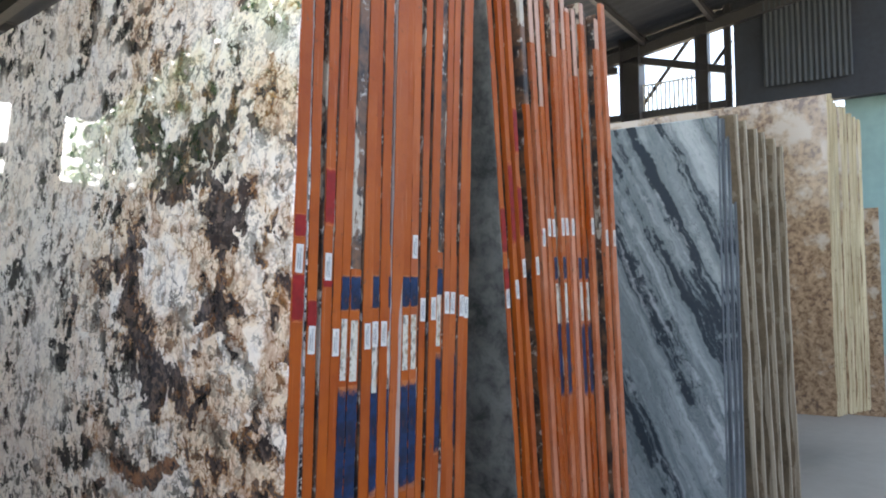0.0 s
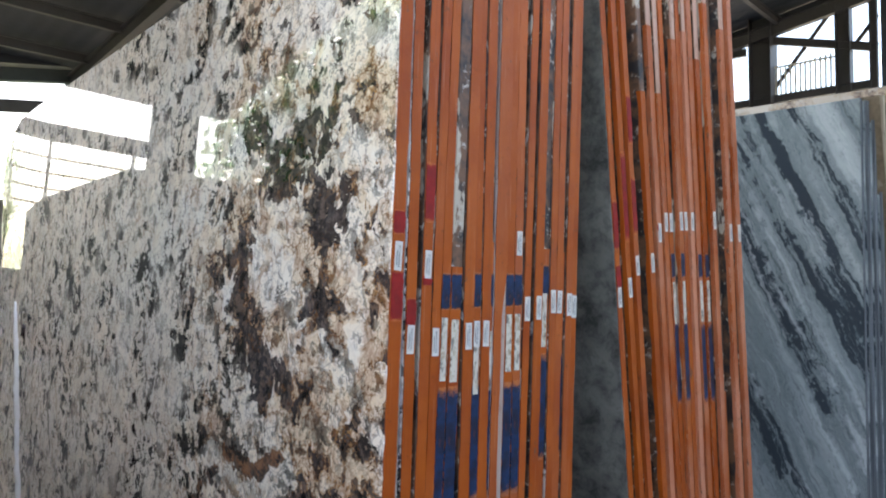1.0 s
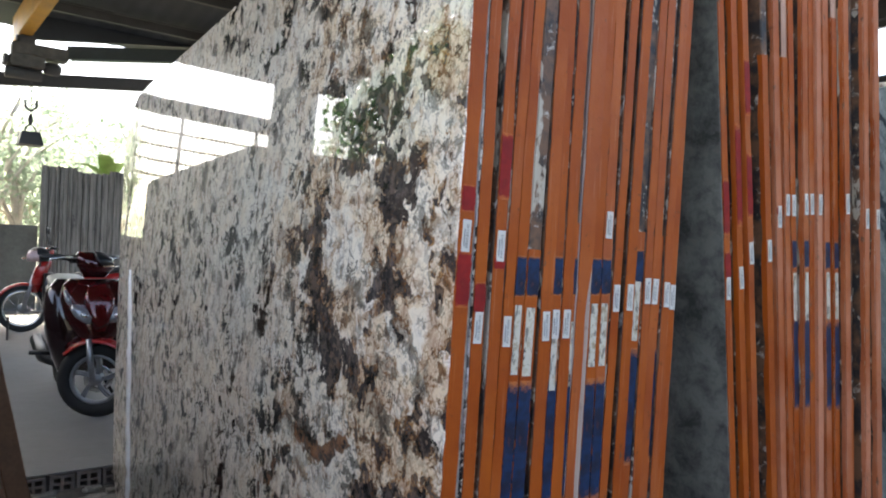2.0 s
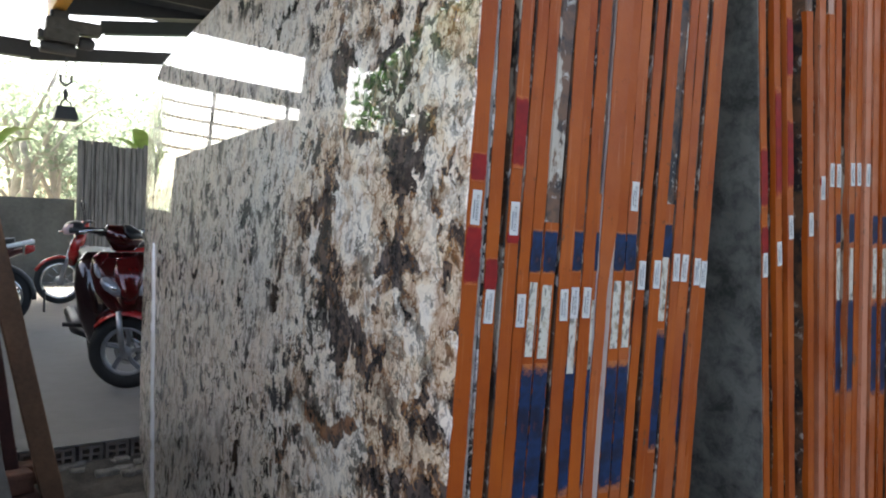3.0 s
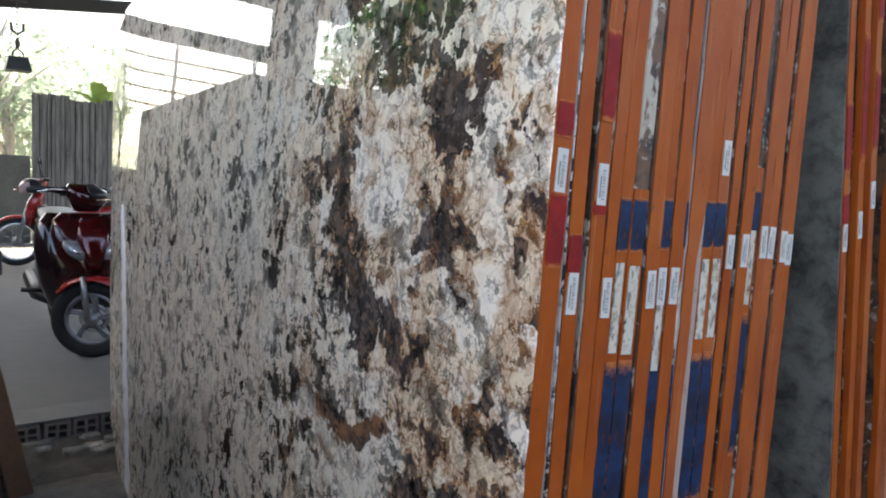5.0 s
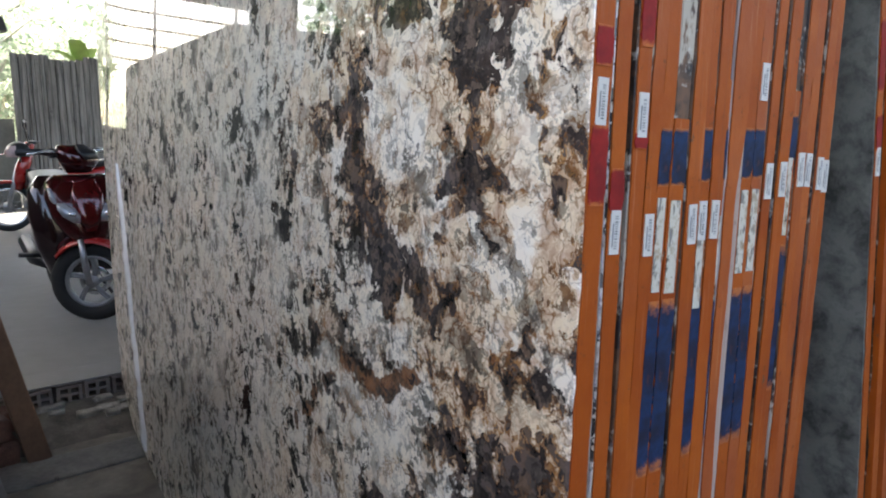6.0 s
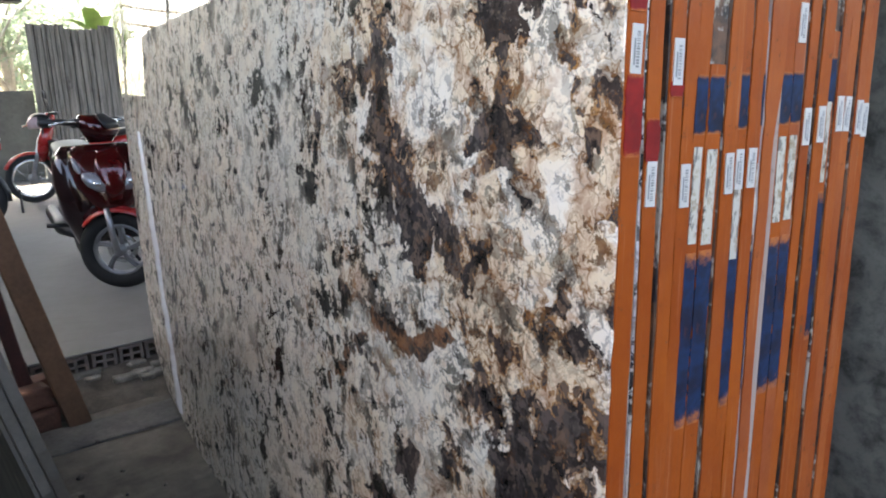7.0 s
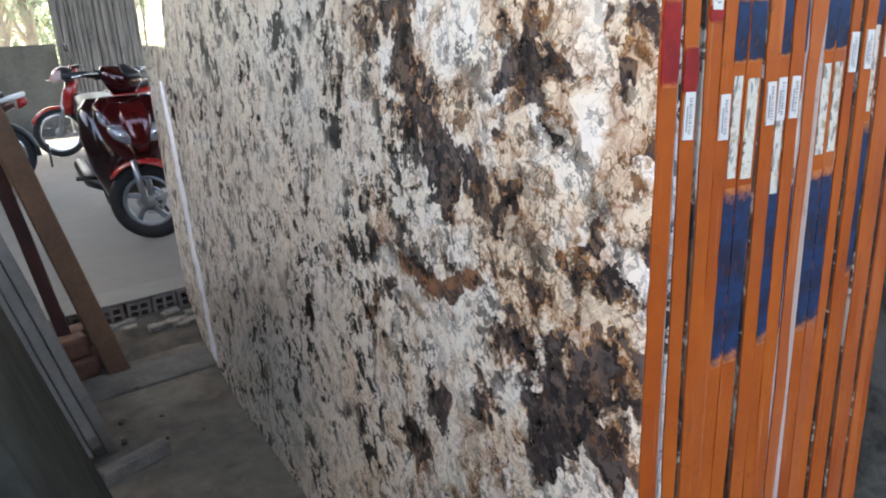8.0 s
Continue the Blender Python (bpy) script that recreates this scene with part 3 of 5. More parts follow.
def barcode(t, thick, near, z0, z1):
    """A stuck-on paper label, a little askew, with its bars and a line of print."""
    w = min(0.0145, thick - 0.005)
    a = (thick - w) / 2
    rnd = random.Random(int(z0 * 1e4) + int(thick * 1e5))
    zc = (z0 + z1) / 2
    tilt = Matrix.Translation((thick / 2, 0, zc)) @ Matrix.Rotation(radians(rnd.uniform(-2.2, 2.2)), 4, "Y") @ Matrix.Translation((-thick / 2, 0, -zc))
    paper = box(a, a + w, near - 0.003, near - 0.0012, z0, z1)
    bars, line = bmesh.new(), bmesh.new()
    z = z0 + 0.006
    while z < z1 - 0.006:
        h = rnd.choice((0.0008, 0.0012, 0.0018))
        box(a + w * 0.42, a + w * 0.72, near - 0.0034, near - 0.0029, z, z + h, bm=bars)
        z += h + rnd.choice((0.001, 0.0014, 0.002))
    box(a + w * 0.18, a + w * 0.30, near - 0.0034, near - 0.0029, z0 + 0.008, z1 - 0.014, bm=line)
    for bm in (paper, bars, line):
        bmesh.ops.transform(bm, matrix=tilt, verts=bm.verts)
    lab = part("barcode_label", paper, PAPER, t, "white paper barcode label")
    part("barcode_print", bars, INK, lab)
    part("print_line", line, INK, lab)


# painted slabs of the front bundle: place at 0.9 m and at 1.35 m up, thickness, set-back of the end
FRONT = [
    (0.834, 0.853, 0.0275, 0.000), (0.876, 0.891, 0.0235, 0.002), (0.908, 0.926, 0.0235, 0.000), (0.932, 0.954, 0.0215, 0.001),
    (0.954, 0.977, 0.0225, 0.002), (0.977, 1.001, 0.0285, 0.001), (1.018, 1.036, 0.0265, 0.000), (1.047, 1.061, 0.0215, 0.001),
    (1.069, 1.086, 0.0250, 0.000), (1.094, 1.112, 0.0100, 0.003), (1.104, 1.123, 0.0350, 0.000), (1.140, 1.157, 0.0255, 0.001),
    (1.167, 1.183, 0.0250, 0.000), (1.194, 1.217, 0.0215, 0.000), (1.231, 1.253, 0.0265, 0.000), (1.258, 1.281, 0.0265, 0.006),
    (1.288, 1.307, 0.0215, 0.000), (1.310, 1.331, 0.0225, 0.001), (1.333, 1.356, 0.0115, 0.006), (1.345, 1.368, 0.0215, 0.000),
    (1.367, 1.389, 0.0200, 0.001),
]
# marks on their ends, slab by slab: S label, P torn paper, U and L upper and lower blue, R red; centre in centimetres up
MARKS = [
    "S124.9 R118.4:42 R130.5:20", "S111.0 R115.5:24", "S123.6 R136.0:52 R120.8:8", "S110.3", "P108.9 U L91.5", "P108.5 U L91.5", "S110.8",
    "S111.0 P105.5 U L91.5", "S111.0", "P105.8 U L91.5", "", "P108.8 U L90.5", "P108.8 U L90.5 S128.2", "S115.3", "S115.4",
    "P112.8 U121.0 L95.2", "S116.5", "S116.4", "L95.0", "S115.8", "S115.3",
]


def dress(t, thick, near, marks, seed, dz=0.0):
    for k, code in enumerate(marks.split()):
        c, rest = code[0], code[1:]
        if c == "S":
            z = float(rest) / 100 + dz
            barcode(t, thick, near, z - 0.024, z + 0.024)
        elif c == "P":
            z = float(rest) / 100 + dz
            p = part("torn_label", box(thick * 0.18, thick * 0.78, near - 0.0022, near - 0.0012, z - 0.055, z + 0.055), TORN, t, "torn stained paper label")
        elif c == "R":
            z, h = (float(a) for a in rest.split(":"))
            mark(t, "red_mark", RED, thick, near, z / 100 + dz - h / 1000, z / 100 + dz + h / 1000, label="red spray mark")
        else:
            z, h = (1.190, 0.033) if c == "U" else (0.915, 0.108)
            if rest:
                z = float(rest) / 100
            mark(t, "blue_mark", BLUE, thick, near, z + dz - h, z + dz + h, proud=0.0018, label="blue spray patch")


_n = Nodes("torn paper")
_v = _n.coords()
_v = _n.own(_v)
_t = _n.ramp(_n.noise(_v, 60, 5, 0.75), (0.36, 0.0), (0.50, 1.0))
_i = _n.ramp(_n.noise(_n.own(_n.coords(scale=(1, 1, 0.3))), 150, 3), (0.55, 0.0), (0.60, 0.8))
_c = _n.mix(_i, _n.mix(_t, (0.27, 0.20, 0.12), (0.50, 0.46, 0.37)), (0.10, 0.09, 0.08))
_c = _n.mix(_n.ramp(_n.noise(_v, 28, 4, 0.7), (0.62, 0.0), (0.66, 0.9)), _c, (0.04, 0.032, 0.028))
TORN = _n.done(_c, 0.7)

# white of the strip that stands in for a reflection
GLINT_WHITE = plain("white glint strip", (0.85, 0.87, 0.90), 0.22, vary=0.06, scale=40)
BARE = sawn("bare dusty granite end", (0.30, 0.20, 0.15), (0.42, 0.36, 0.33), (0.16, 0.08, 0.05))
TURN = -4.88
FRONT_OUTLINE = [(0, 0), (1.95, 0), (2.42, 0.07), (2.64, 0.20), (2.755, 0.42), (2.85, 0.68), (2.94, 0.95), (3.09, 1.42), (3.17, 1.76), (3.08, 1.88), (2.80, 1.943), (0, 1.945)]
for i, (low, high, thick, back) in enumerate(FRONT):
    lean = math.atan2(high - low, 0.45)
    foot = low - 0.9 * math.tan(lean)
    rnd = random.Random(50 + i)
    far_top, far_low = (3.17, 2.4) if i == 0 else (2.66 + rnd.uniform(-0.08, 0.06), 2.5)
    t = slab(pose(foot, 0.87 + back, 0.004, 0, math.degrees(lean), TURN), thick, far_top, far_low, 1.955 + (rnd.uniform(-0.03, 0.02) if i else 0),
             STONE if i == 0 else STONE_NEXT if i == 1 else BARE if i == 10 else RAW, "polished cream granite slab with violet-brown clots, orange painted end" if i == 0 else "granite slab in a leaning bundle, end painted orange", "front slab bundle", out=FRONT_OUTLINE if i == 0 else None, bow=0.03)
    edge_paint(t, thick, 0.0, 0.02, 1.225 + rnd.uniform(0.0, 0.06) if i in (5, 9, 15, 18) else 1.93, i, ORANGE, cover=0.66 if i == 10 else 1.0)
    dress(t, thick, 0.0, MARKS[i], i)
    if i == 0:
        # rumpled white strip standing in for a bright reflection near the far end
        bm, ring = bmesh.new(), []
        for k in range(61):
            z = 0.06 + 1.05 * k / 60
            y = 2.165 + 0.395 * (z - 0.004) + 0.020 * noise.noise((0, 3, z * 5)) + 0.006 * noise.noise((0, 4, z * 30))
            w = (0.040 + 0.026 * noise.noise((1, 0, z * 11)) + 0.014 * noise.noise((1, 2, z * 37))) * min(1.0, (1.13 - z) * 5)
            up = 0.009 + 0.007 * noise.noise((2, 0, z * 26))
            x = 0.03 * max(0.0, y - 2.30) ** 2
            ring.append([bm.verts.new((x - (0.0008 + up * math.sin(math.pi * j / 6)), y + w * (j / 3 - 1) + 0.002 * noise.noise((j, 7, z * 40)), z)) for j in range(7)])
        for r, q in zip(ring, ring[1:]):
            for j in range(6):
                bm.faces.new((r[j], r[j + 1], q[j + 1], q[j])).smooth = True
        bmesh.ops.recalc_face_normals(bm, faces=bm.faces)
        part("edge_tape", bm, GLINT_WHITE, t, "raised white strip standing in for a bright reflection")
# raw slabs set back between the painted ones
for x, top, back in ((0.9005, 0.9145, 0.03), (1.004, 1.031, 0.03), (1.192, 1.201, 0.03), (1.216, 1.240, 0.04)):
    lean = math.atan2(top - x, 0.45)
    slab(pose(x - 0.9 * math.tan(lean), 0.87 + back, 0.004, 0, math.degrees(lean), TURN), 0.013, 2.6, 2.5, 1.93, RAW, "raw granite slab set back between painted ones", "front slab bundle", bow=0.03)

# second bundle, leaning the other way: foot line runs towards the aisle
RAWPALE = sawn("raw pale granite end", (0.30, 0.15, 0.09), (0.52, 0.33, 0.25), (0.10, 0.06, 0.045))
SECOND = [
    (1.614, 1.534, 0.024, 0.0), (1.653, 1.572, 0.022, 0.0), (1.684, 1.604, 0.022, 0.0), (1.738, 1.660, 0.024, 0.0), (1.772, 1.700, 0.024, 0.004),
    (1.798, 1.728, 0.022, 0.004), (1.820, 1.750, 0.022, 0.006), (1.846, 1.790, 0.024, 0.0), (1.874, 1.818, 0.022, 0.006), (1.898, 1.842, 0.024, 0.004),
    (1.927, 1.864, 0.026, 0.006), (1.957, 1.894, 0.024, 0.006), (1.988, 1.924, 0.026, 0.0), (2.019, 1.960, 0.024, 0.02), (2.057, 1.996, 0.026, 0.0),
    (2.097, 2.030, 0.028, 0.0),
]
MARKS_2 = [
    "S116.6 R121.5:30 R134:60", "S119.0 R141:110", "S124.4 R139:70 R160:60", "S125.1", "S132.7 R134:8", "S135.5", "S135.5 P114.8 U124.5 L99.5", "S135.8 P114.8 U124.5 L99.5", "S136.0", "S136.0",
    "P115.0 U124.5 L98.5", "P115.0 U124.5 L98.5", "S136.8", "P115.5 U124.5 L100", "S133.7", "S133.8",
]
for i, (low, high, thick, back) in enumerate(SECOND):
    lean = math.atan2(high - low, 0.78)
    foot = low - 0.92 * math.tan(lean)
    rnd = random.Random(80 + i)
    near = 0.875 - 0.22 * (low - 1.6)
    t = slab(pose(foot, near + back, 0.01, 0, math.degrees(lean), 0), thick, 2.7 + rnd.uniform(-0.1, 0.1), 2.7, 2.02 + rnd.uniform(-0.04, 0.02),
             BACK if i == 0 else RAW, "sawn grey back of a granite slab, end painted orange" if i == 0 else "granite slab in a bundle leaning the other way, end painted orange", "second slab bundle", end=RAWPALE if i > 3 else None)
    proud = -0.002 if i > 3 else 0.0
    edge_paint(t, thick, proud, 0.02, (1.66 if i in (3, 5, 7, 9, 11, 13) else 1.84) + rnd.uniform(0, 0.2), 100 + i, ORANGE if i in (1, 2, 3) else ORANGE_2, wrap=i > 0)
    dress(t, thick, proud, MARKS_2[i], i)
for k, (x, top, back) in enumerate(((1.712, 1.640, 0.03), (1.67, 1.595, 0.05), (2.03, 1.972, 0.015), (1.757, 1.685, 0.02))):
    lean = math.atan2(top - x, 0.78)
    t = slab(pose(x - 0.92 * math.tan(lean), 0.875 - 0.22 * (x - 1.6) + back, 0.01, 0, math.degrees(lean), 0), 0.016, 2.7, 2.7, 2.0, RAW, "raw granite slab set back between painted ones", "second slab bundle")
    edge_paint(t, 0.016, 0.0, 0.02, 0.80 + 0.05 * k, 140 + k, ORANGE_2)

_n = Nodes("brown and cream granite")
_v = _n.coords()
_w = _n.mix(0.06, _v, _n.noise(_v, 12, 5, 0.65, color=True), "ADD")
_a, _b = _n.noise(_w, 4.5, 6, 0.65), _n.noise(_w, 28, 6, 0.7)
_z = _n.tree.nodes.new("ShaderNodeSeparateXYZ")
_n.tree.links.new(_v, _z.inputs[0])
_h = _n.math("MULTIPLY_ADD", _z.outputs[2], -0.11, _n.math("ADD", _a, 0.13))
_c = _n.mix(_n.ramp(_h, (0.35, 0.0), (0.47, 1.0)), (0.42, 0.355, 0.28), _n.mix(_n.ramp(_b, (0.4, 0), (0.6, 1)), (0.34, 0.235, 0.145), (0.15, 0.095, 0.055)))
_c = _n.mix(_n.ramp(_n.math("MULTIPLY_ADD", _b, 0.5, _n.math("MULTIPLY", _a, 0.5)), (0.55, 0.0), (0.60, 0.8)), _c, (0.10, 0.065, 0.05))
STONE_D = _n.done(_c, 0.14, IOR=1.5)
# blue-grey slabs, tan slabs and cream slabs further along the row
for i in range(4):
    slab(pose(3.20 + 0.038 * i, 0.71 - 0.015 * i, 0.005, 0, 0.6, 0), 0.026, 2.7, 2.7, 1.93 - 0.004 * i, BLUESTONE, "polished blue-grey granite slab with slanting dark veins", "blue-grey slab bundle", end=BLUEEDGE, rim=0.0 if i == 0 else 0.009, wave=0.4)
rnd = random.Random(61)
for i in range(6):
    slab(pose(3.52 + 0.075 * i + rnd.uniform(-0.018, 0.018), 0.645 - 0.024 * i, 0.005, 0, -7 + rnd.uniform(-0.4, 0.4), 0), 0.026, 2.7, 2.7, 1.945 - 0.014 * i + rnd.uniform(-0.02, 0.02), TAN, "tan granite slab with a pale sawn edge", "tan slab bundle", end=TANEDGE, rim=0.010, wave=1.6)
for i in range(12):
    slab(pose(5.20 + 0.036 * i + rnd.uniform(-0.004, 0.004), 0.464 - 0.0145 * i + rnd.uniform(-0.012, 0.012), 0.36, 0, 0.5, 0), 0.024, 2.7, 2.7, 2.09 - 0.012 * i + rnd.uniform(-0.022, 0.012), STONE_D, "cream and brown granite slab with a pale sawn end", "cream slab bundle", end=CREAMEDGE, rim=0.012 if i == 0 else 0.016, wave=0.9)

# ---- the parking yard ----
structure("wall_north", box(-9, 2.13, 13.1, 13.3, 0.14, 1.50), WALLMAT, "low dark mossy concrete yard wall")


def grooved(width, height, seed):
    """A fence sheet with flat ribs and narrow uneven grooves, ragged at its top."""
    rnd = random.Random(seed)
    xs, x = [(0.0, 0.0)], 0.0
    while x < width - 0.07:
        x += rnd.uniform(0.035, 0.11)
        w = rnd.choice((0.006, 0.01, 0.016))
        d = rnd.choice((0.012, 0.03, 0.045))
        if x + w + 0.01 > width:
            break
        xs += [(x, 0.0), (x + 0.003, d), (x + w, d), (x + w + 0.003, rnd.uniform(-0.006, 0.004))]
        x += w + 0.003
    xs.append((width, 0.0))
    bm = bmesh.new()
    rows_ = []
    for px, py in xs:
        h = height + rnd.uniform(-0.012, 0.012)
        rows_.append([bm.verts.new(p) for p in ((px, py, 0), (px, py, h), (px, py + 0.004, h), (px, py + 0.004, 0))])
    for r, q in zip(rows_, rows_[1:]):
        for k in range(4):
            bm.faces.new((r[k], q[k], q[(k + 1) % 4], r[(k + 1) % 4]))
    bm.faces.new(rows_[0]), bm.faces.new(rows_[-1][::-1])
    bmesh.ops.recalc_face_normals(bm, faces=bm.faces)
    return bm


for k in range(14):
    f = grooved(0.52, 2.33 - (0.06 if k % 2 else 0), 500 + k)
    bmesh.ops.transform(f, matrix=pose(2.14 + 0.505 * k, 13.0 - 0.012 * (k % 2), 0.14), verts=f.verts)
    tagged(mesh_object("fence_sheet", f, FENCE), "weathered grey corrugated fence sheet", "fence", "fence sheets")
# added pipes, not seen directly, for the bars reflected in the front slab
rail = thing("yard_railing", pose(0, 13.16, 0), "added pale pipes that give the slab its reflected bars", "railing")
for z in (2.62, 2.88, 3.14, 3.40):
    part("pipe", tube([(-1.64, 0, z), (1.05, 0, z)], 0.022, 8), CREAMEDGE, rail)
for x in (-1.6, -0.3, 1.0):
    part("post", tube([(x, 0, 1.49), (x, 0, 3.70)], 0.03, 8), STEEL, rail)
structure("pier_north", box(-2.62, -1.85, 13.0, 13.3, 0.14, 4.75), WALLMAT, "dark concrete pier at the corner of the yard")
structure("beam_eave", box(-2.4, 1.45, 12.9, 13.1, 3.66, 3.92), STEEL, "dark steel beam along the eave")


def rising(name, x0, x1, low, high, y, material, label):
    """A beam or board whose ends stand at the two heights given as (bottom, top)."""
    bm = bmesh.new()
    ends = [[bm.verts.new((x, y + d, z)) for d, z in ((0, b), (0.1, b), (0.1, t), (0, t))] for x, (b, t) in ((x0, low), (x1, high))]
    bm.faces.new(ends[0][::-1]), bm.faces.new(ends[1])
    for k in range(4):
        bm.faces.new((ends[0][k], ends[0][(k + 1) % 4], ends[1][(k + 1) % 4], ends[1][k]))
    bmesh.ops.recalc_face_normals(bm, faces=bm.faces)
    return structure(name, bm, material, label)


rising("beam_porch", 1.45, 6.0, (3.63, 3.83), (4.18, 4.39), 12.92, STEEL, "dark steel beam that rises along the open side")
EAVE_BOARD = plain("dark green eave board", (0.030, 0.042, 0.045), 0.6, vary=0.2, scale=2)
rising("board_eave", 2.44, 6.0, (4.22, 4.43), (4.80, 5.02), 12.95, EAVE_BOARD, "dark green board under the roof edge")
rising("trim_eave", 2.50, 6.0, (4.20, 4.225), (4.78, 4.805), 12.93, plain("pale green trim", (0.16, 0.20, 0.18), 0.6), "pale trim strip under the eave board")
rising("board_roof_edge", 1.75, 6.0, (4.42, 4.95), (5.06, 5.30), 13.0, SHEET, "dark board along the roof edge")
# shed wall coloured pale to send light onto the far slab
shed = prism([(0.25, 0.14), (0.25, 2.40), (-1.45, 3.36), (-6.0, 3.55), (-6.0, 0.14)], -0.08, 0.08)
bmesh.ops.transform(shed, matrix=pose(0, 12.75, 0, 0, 0, 0) @ Matrix(((0, 1, 0, 0), (1, 0, 0, 0), (0, 0, 1, 0), (0, 0, 0, 1))), verts=shed.verts)
bmesh.ops.recalc_face_normals(shed, faces=shed.faces)
structure("wall_shed", shed, BOUNCE_PLASTER, "weathered shed wall with a sloping top, kept pale to bounce light")
for x0, x1 in ((0.8625, 0.8810), (1.1355, 1.1475)):
    lean = math.atan2(x1 - x0, 0.45)
    f = thing("foam_sheet", pose(x0 - 0.9 * math.tan(lean), 0.868, 0.004, 0, math.degrees(lean), TURN), "thin dirty white foam sheet between two slabs", "packing sheet", "packing sheets")
    part("sheet", box(0, 0.006, 0.004, 1.9, 0, 1.93), plain("dirty white foam", (0.27, 0.235, 0.205), 0.85, vary=0.4, scale=26), f)
rack = thing("slab_rack", pose(5.22, 1.1, 0.0), "low dark steel rack under the cream slabs", "rack")
for y in (0.0, 1.5):
    part("bearer", box(0, 0.55, y, y + 0.12, 0, 0.358), STEEL, rack)
slab(pose(7.6, 0.30, 0.004, 0, 2, 0), 0.03, 2.7, 2.7, 1.9, STONE_D, "brown and white granite slab at the end of the row", "end slabs")

# ---- roof steel ----
def steel_bar(name, a, b, w, h, label, group, material=STEEL):
    """An I-shaped bar from a to b."""
    a, b = Vector(a), Vector(b)
    d = b - a
    m = Matrix.Translation(a) @ d.to_track_quat("Y", "Z").to_matrix().to_4x4()
    t = thing(name, m, label, "beam", group)
    L = d.length
    part("flange", box(-w / 2, w / 2, 0, L, h / 2 - 0.012, h / 2), material, t)
    part("flange", box(-w / 2, w / 2, 0, L, -h / 2, -h / 2 + 0.012), material, t)
    part("web", box(-0.006, 0.006, 0, L, -h / 2 + 0.012, h / 2 - 0.012), material, t)
    return t


def roof_z(y):
    return EAVE + (13.6 - y) * (RIDGE - EAVE) / 13.6


for y in (12.2, 10.9, 9.6, 8.3, 7.0, 5.7, 4.4, 3.1, 1.8, 0.5):
    steel_bar("roof_purlin", (-2.2, y, roof_z(y) - 0.16), (14.2, y, roof_z(y) - 0.16), 0.08, 0.16, "dark steel roof purlin under the sheets", "roof purlins")
for x in (-2.1, 4.6, 13.9):
    steel_bar("roof_rafter", (x, 13.2, roof_z(13.2) - 0.30), (x, -0.2, roof_z(-0.2) - 0.30), 0.14, 0.24, "dark steel rafter of the hall roof", "roof rafters")
column(4.6, 13.0, 0.2, 4.3, 0.14)
column(-2.1, 13.0, 0.2, 4.3, 0.14)

gable = prism([(2.7, roof_z(2.7) - 0.30), (13.4, roof_z(13.4) - 0.30), (13.4, roof_z(13.4) + 0.02), (2.7, roof_z(2.7) + 0.02)], 14.10, 14.14)
structure("wall_gable", gable, SHEET, "dark sheet board under the roof edge of the gable")
# openings high in the east front, with cross bars
for y0, z0, y1, z1 in ((2.8, 4.60, 9.5, 4.60), (2.8, 5.22, 5.0, 5.86), (5.0, 5.60, 9.5, 5.67), (2.8, 6.55, 9.5, 6.60)):
    steel_bar("wall_rail", (14.0, y0, z0), (14.0, y1, z1), 0.10, 0.14, "dark steel rail across the open gable", "gable rails")
steel_bar("gable_brace", (14.05, 4.6, 4.7), (14.05, 3.4, 6.2), 0.05, 0.06, "thin steel brace in the open gable", "gable braces")
steel_bar("gable_brace", (14.05, 3.2, 5.3), (14.05, 2.8, 5.8), 0.05, 0.06, "thin steel brace in the open gable", "gable braces")
column(14.0, 2.86, 0.12, 6.6)
column(14.0, 6.6, 0.24, 6.6)
grille = thing("metal_grille", pose(14.03, 3.44, 4.67), "pale metal bar grille in the open gable", "grille")
for k in range(16):
    part("bar", box(-0.01, 0.01, k * 0.085, k * 0.085 + 0.03, 0, 0.62 - 0.01 * k), PAPER, grille)
part("top_rail", box(-0.015, 0.015, 0, 1.31, 0.52, 0.55), PAPER, grille)
sheet = corrugated(1.40, 1.9, 0.09, 0.03)
bmesh.ops.transform(sheet, matrix=pose(13.9, 0.83, 4.78, 0, 0, 90), verts=sheet.verts)
tagged(mesh_object("wall_sheet", sheet, plain("blue grey wall sheet", (0.040, 0.050, 0.060), 0.6, 0.0, vary=0.15, scale=2)), "blue-grey corrugated sheet on the dark wall", "wall sheet")

# ---- crane over the aisle ----
YELLOW = plain("worn yellow crane paint", (0.50, 0.27, 0.04), 0.5, vary=0.2, scale=4)
crane = thing("bridge_crane", pose(1.74, 12.0, 3.50), "small yellow and black bridge crane hoist under the roof", "crane")
part("girder", box(-0.12, 0.06, -4.5, 0.6, 0.72, 1.12, 0.01), YELLOW, crane, "yellow crane girder")
HOIST = plain("dusty grey hoist paint", (0.085, 0.080, 0.075), 0.6, vary=0.35, scale=9)
part("trolley_arm", box(-0.20, 0.53, -0.12, 0.12, 0.42, 0.60, 0.015), HOIST, crane)
part("trolley", box(-0.23, 0.22, -0.2, 0.2, 0.25, 0.415, 0.02), HOIST, crane, "dusty grey hoist gearbox")
part("hoist_drum", tube([(-0.26, 0, 0.17), (0.20, 0, 0.17)], 0.085, 16), STEEL, crane)
part("motor", tube([(0.225, 0, 0.30), (0.26, 0, 0.30), (0.40, 0, 0.30), (0.44, 0, 0.30), (0.46, 0, 0.30)], [0.07, 0.095, 0.095, 0.07, 0.03], 14), STEEL, crane)
part("motor_cover", box(-0.30, -0.235, -0.14, 0.14, 0.27, 0.40, 0.015), STEEL, crane)
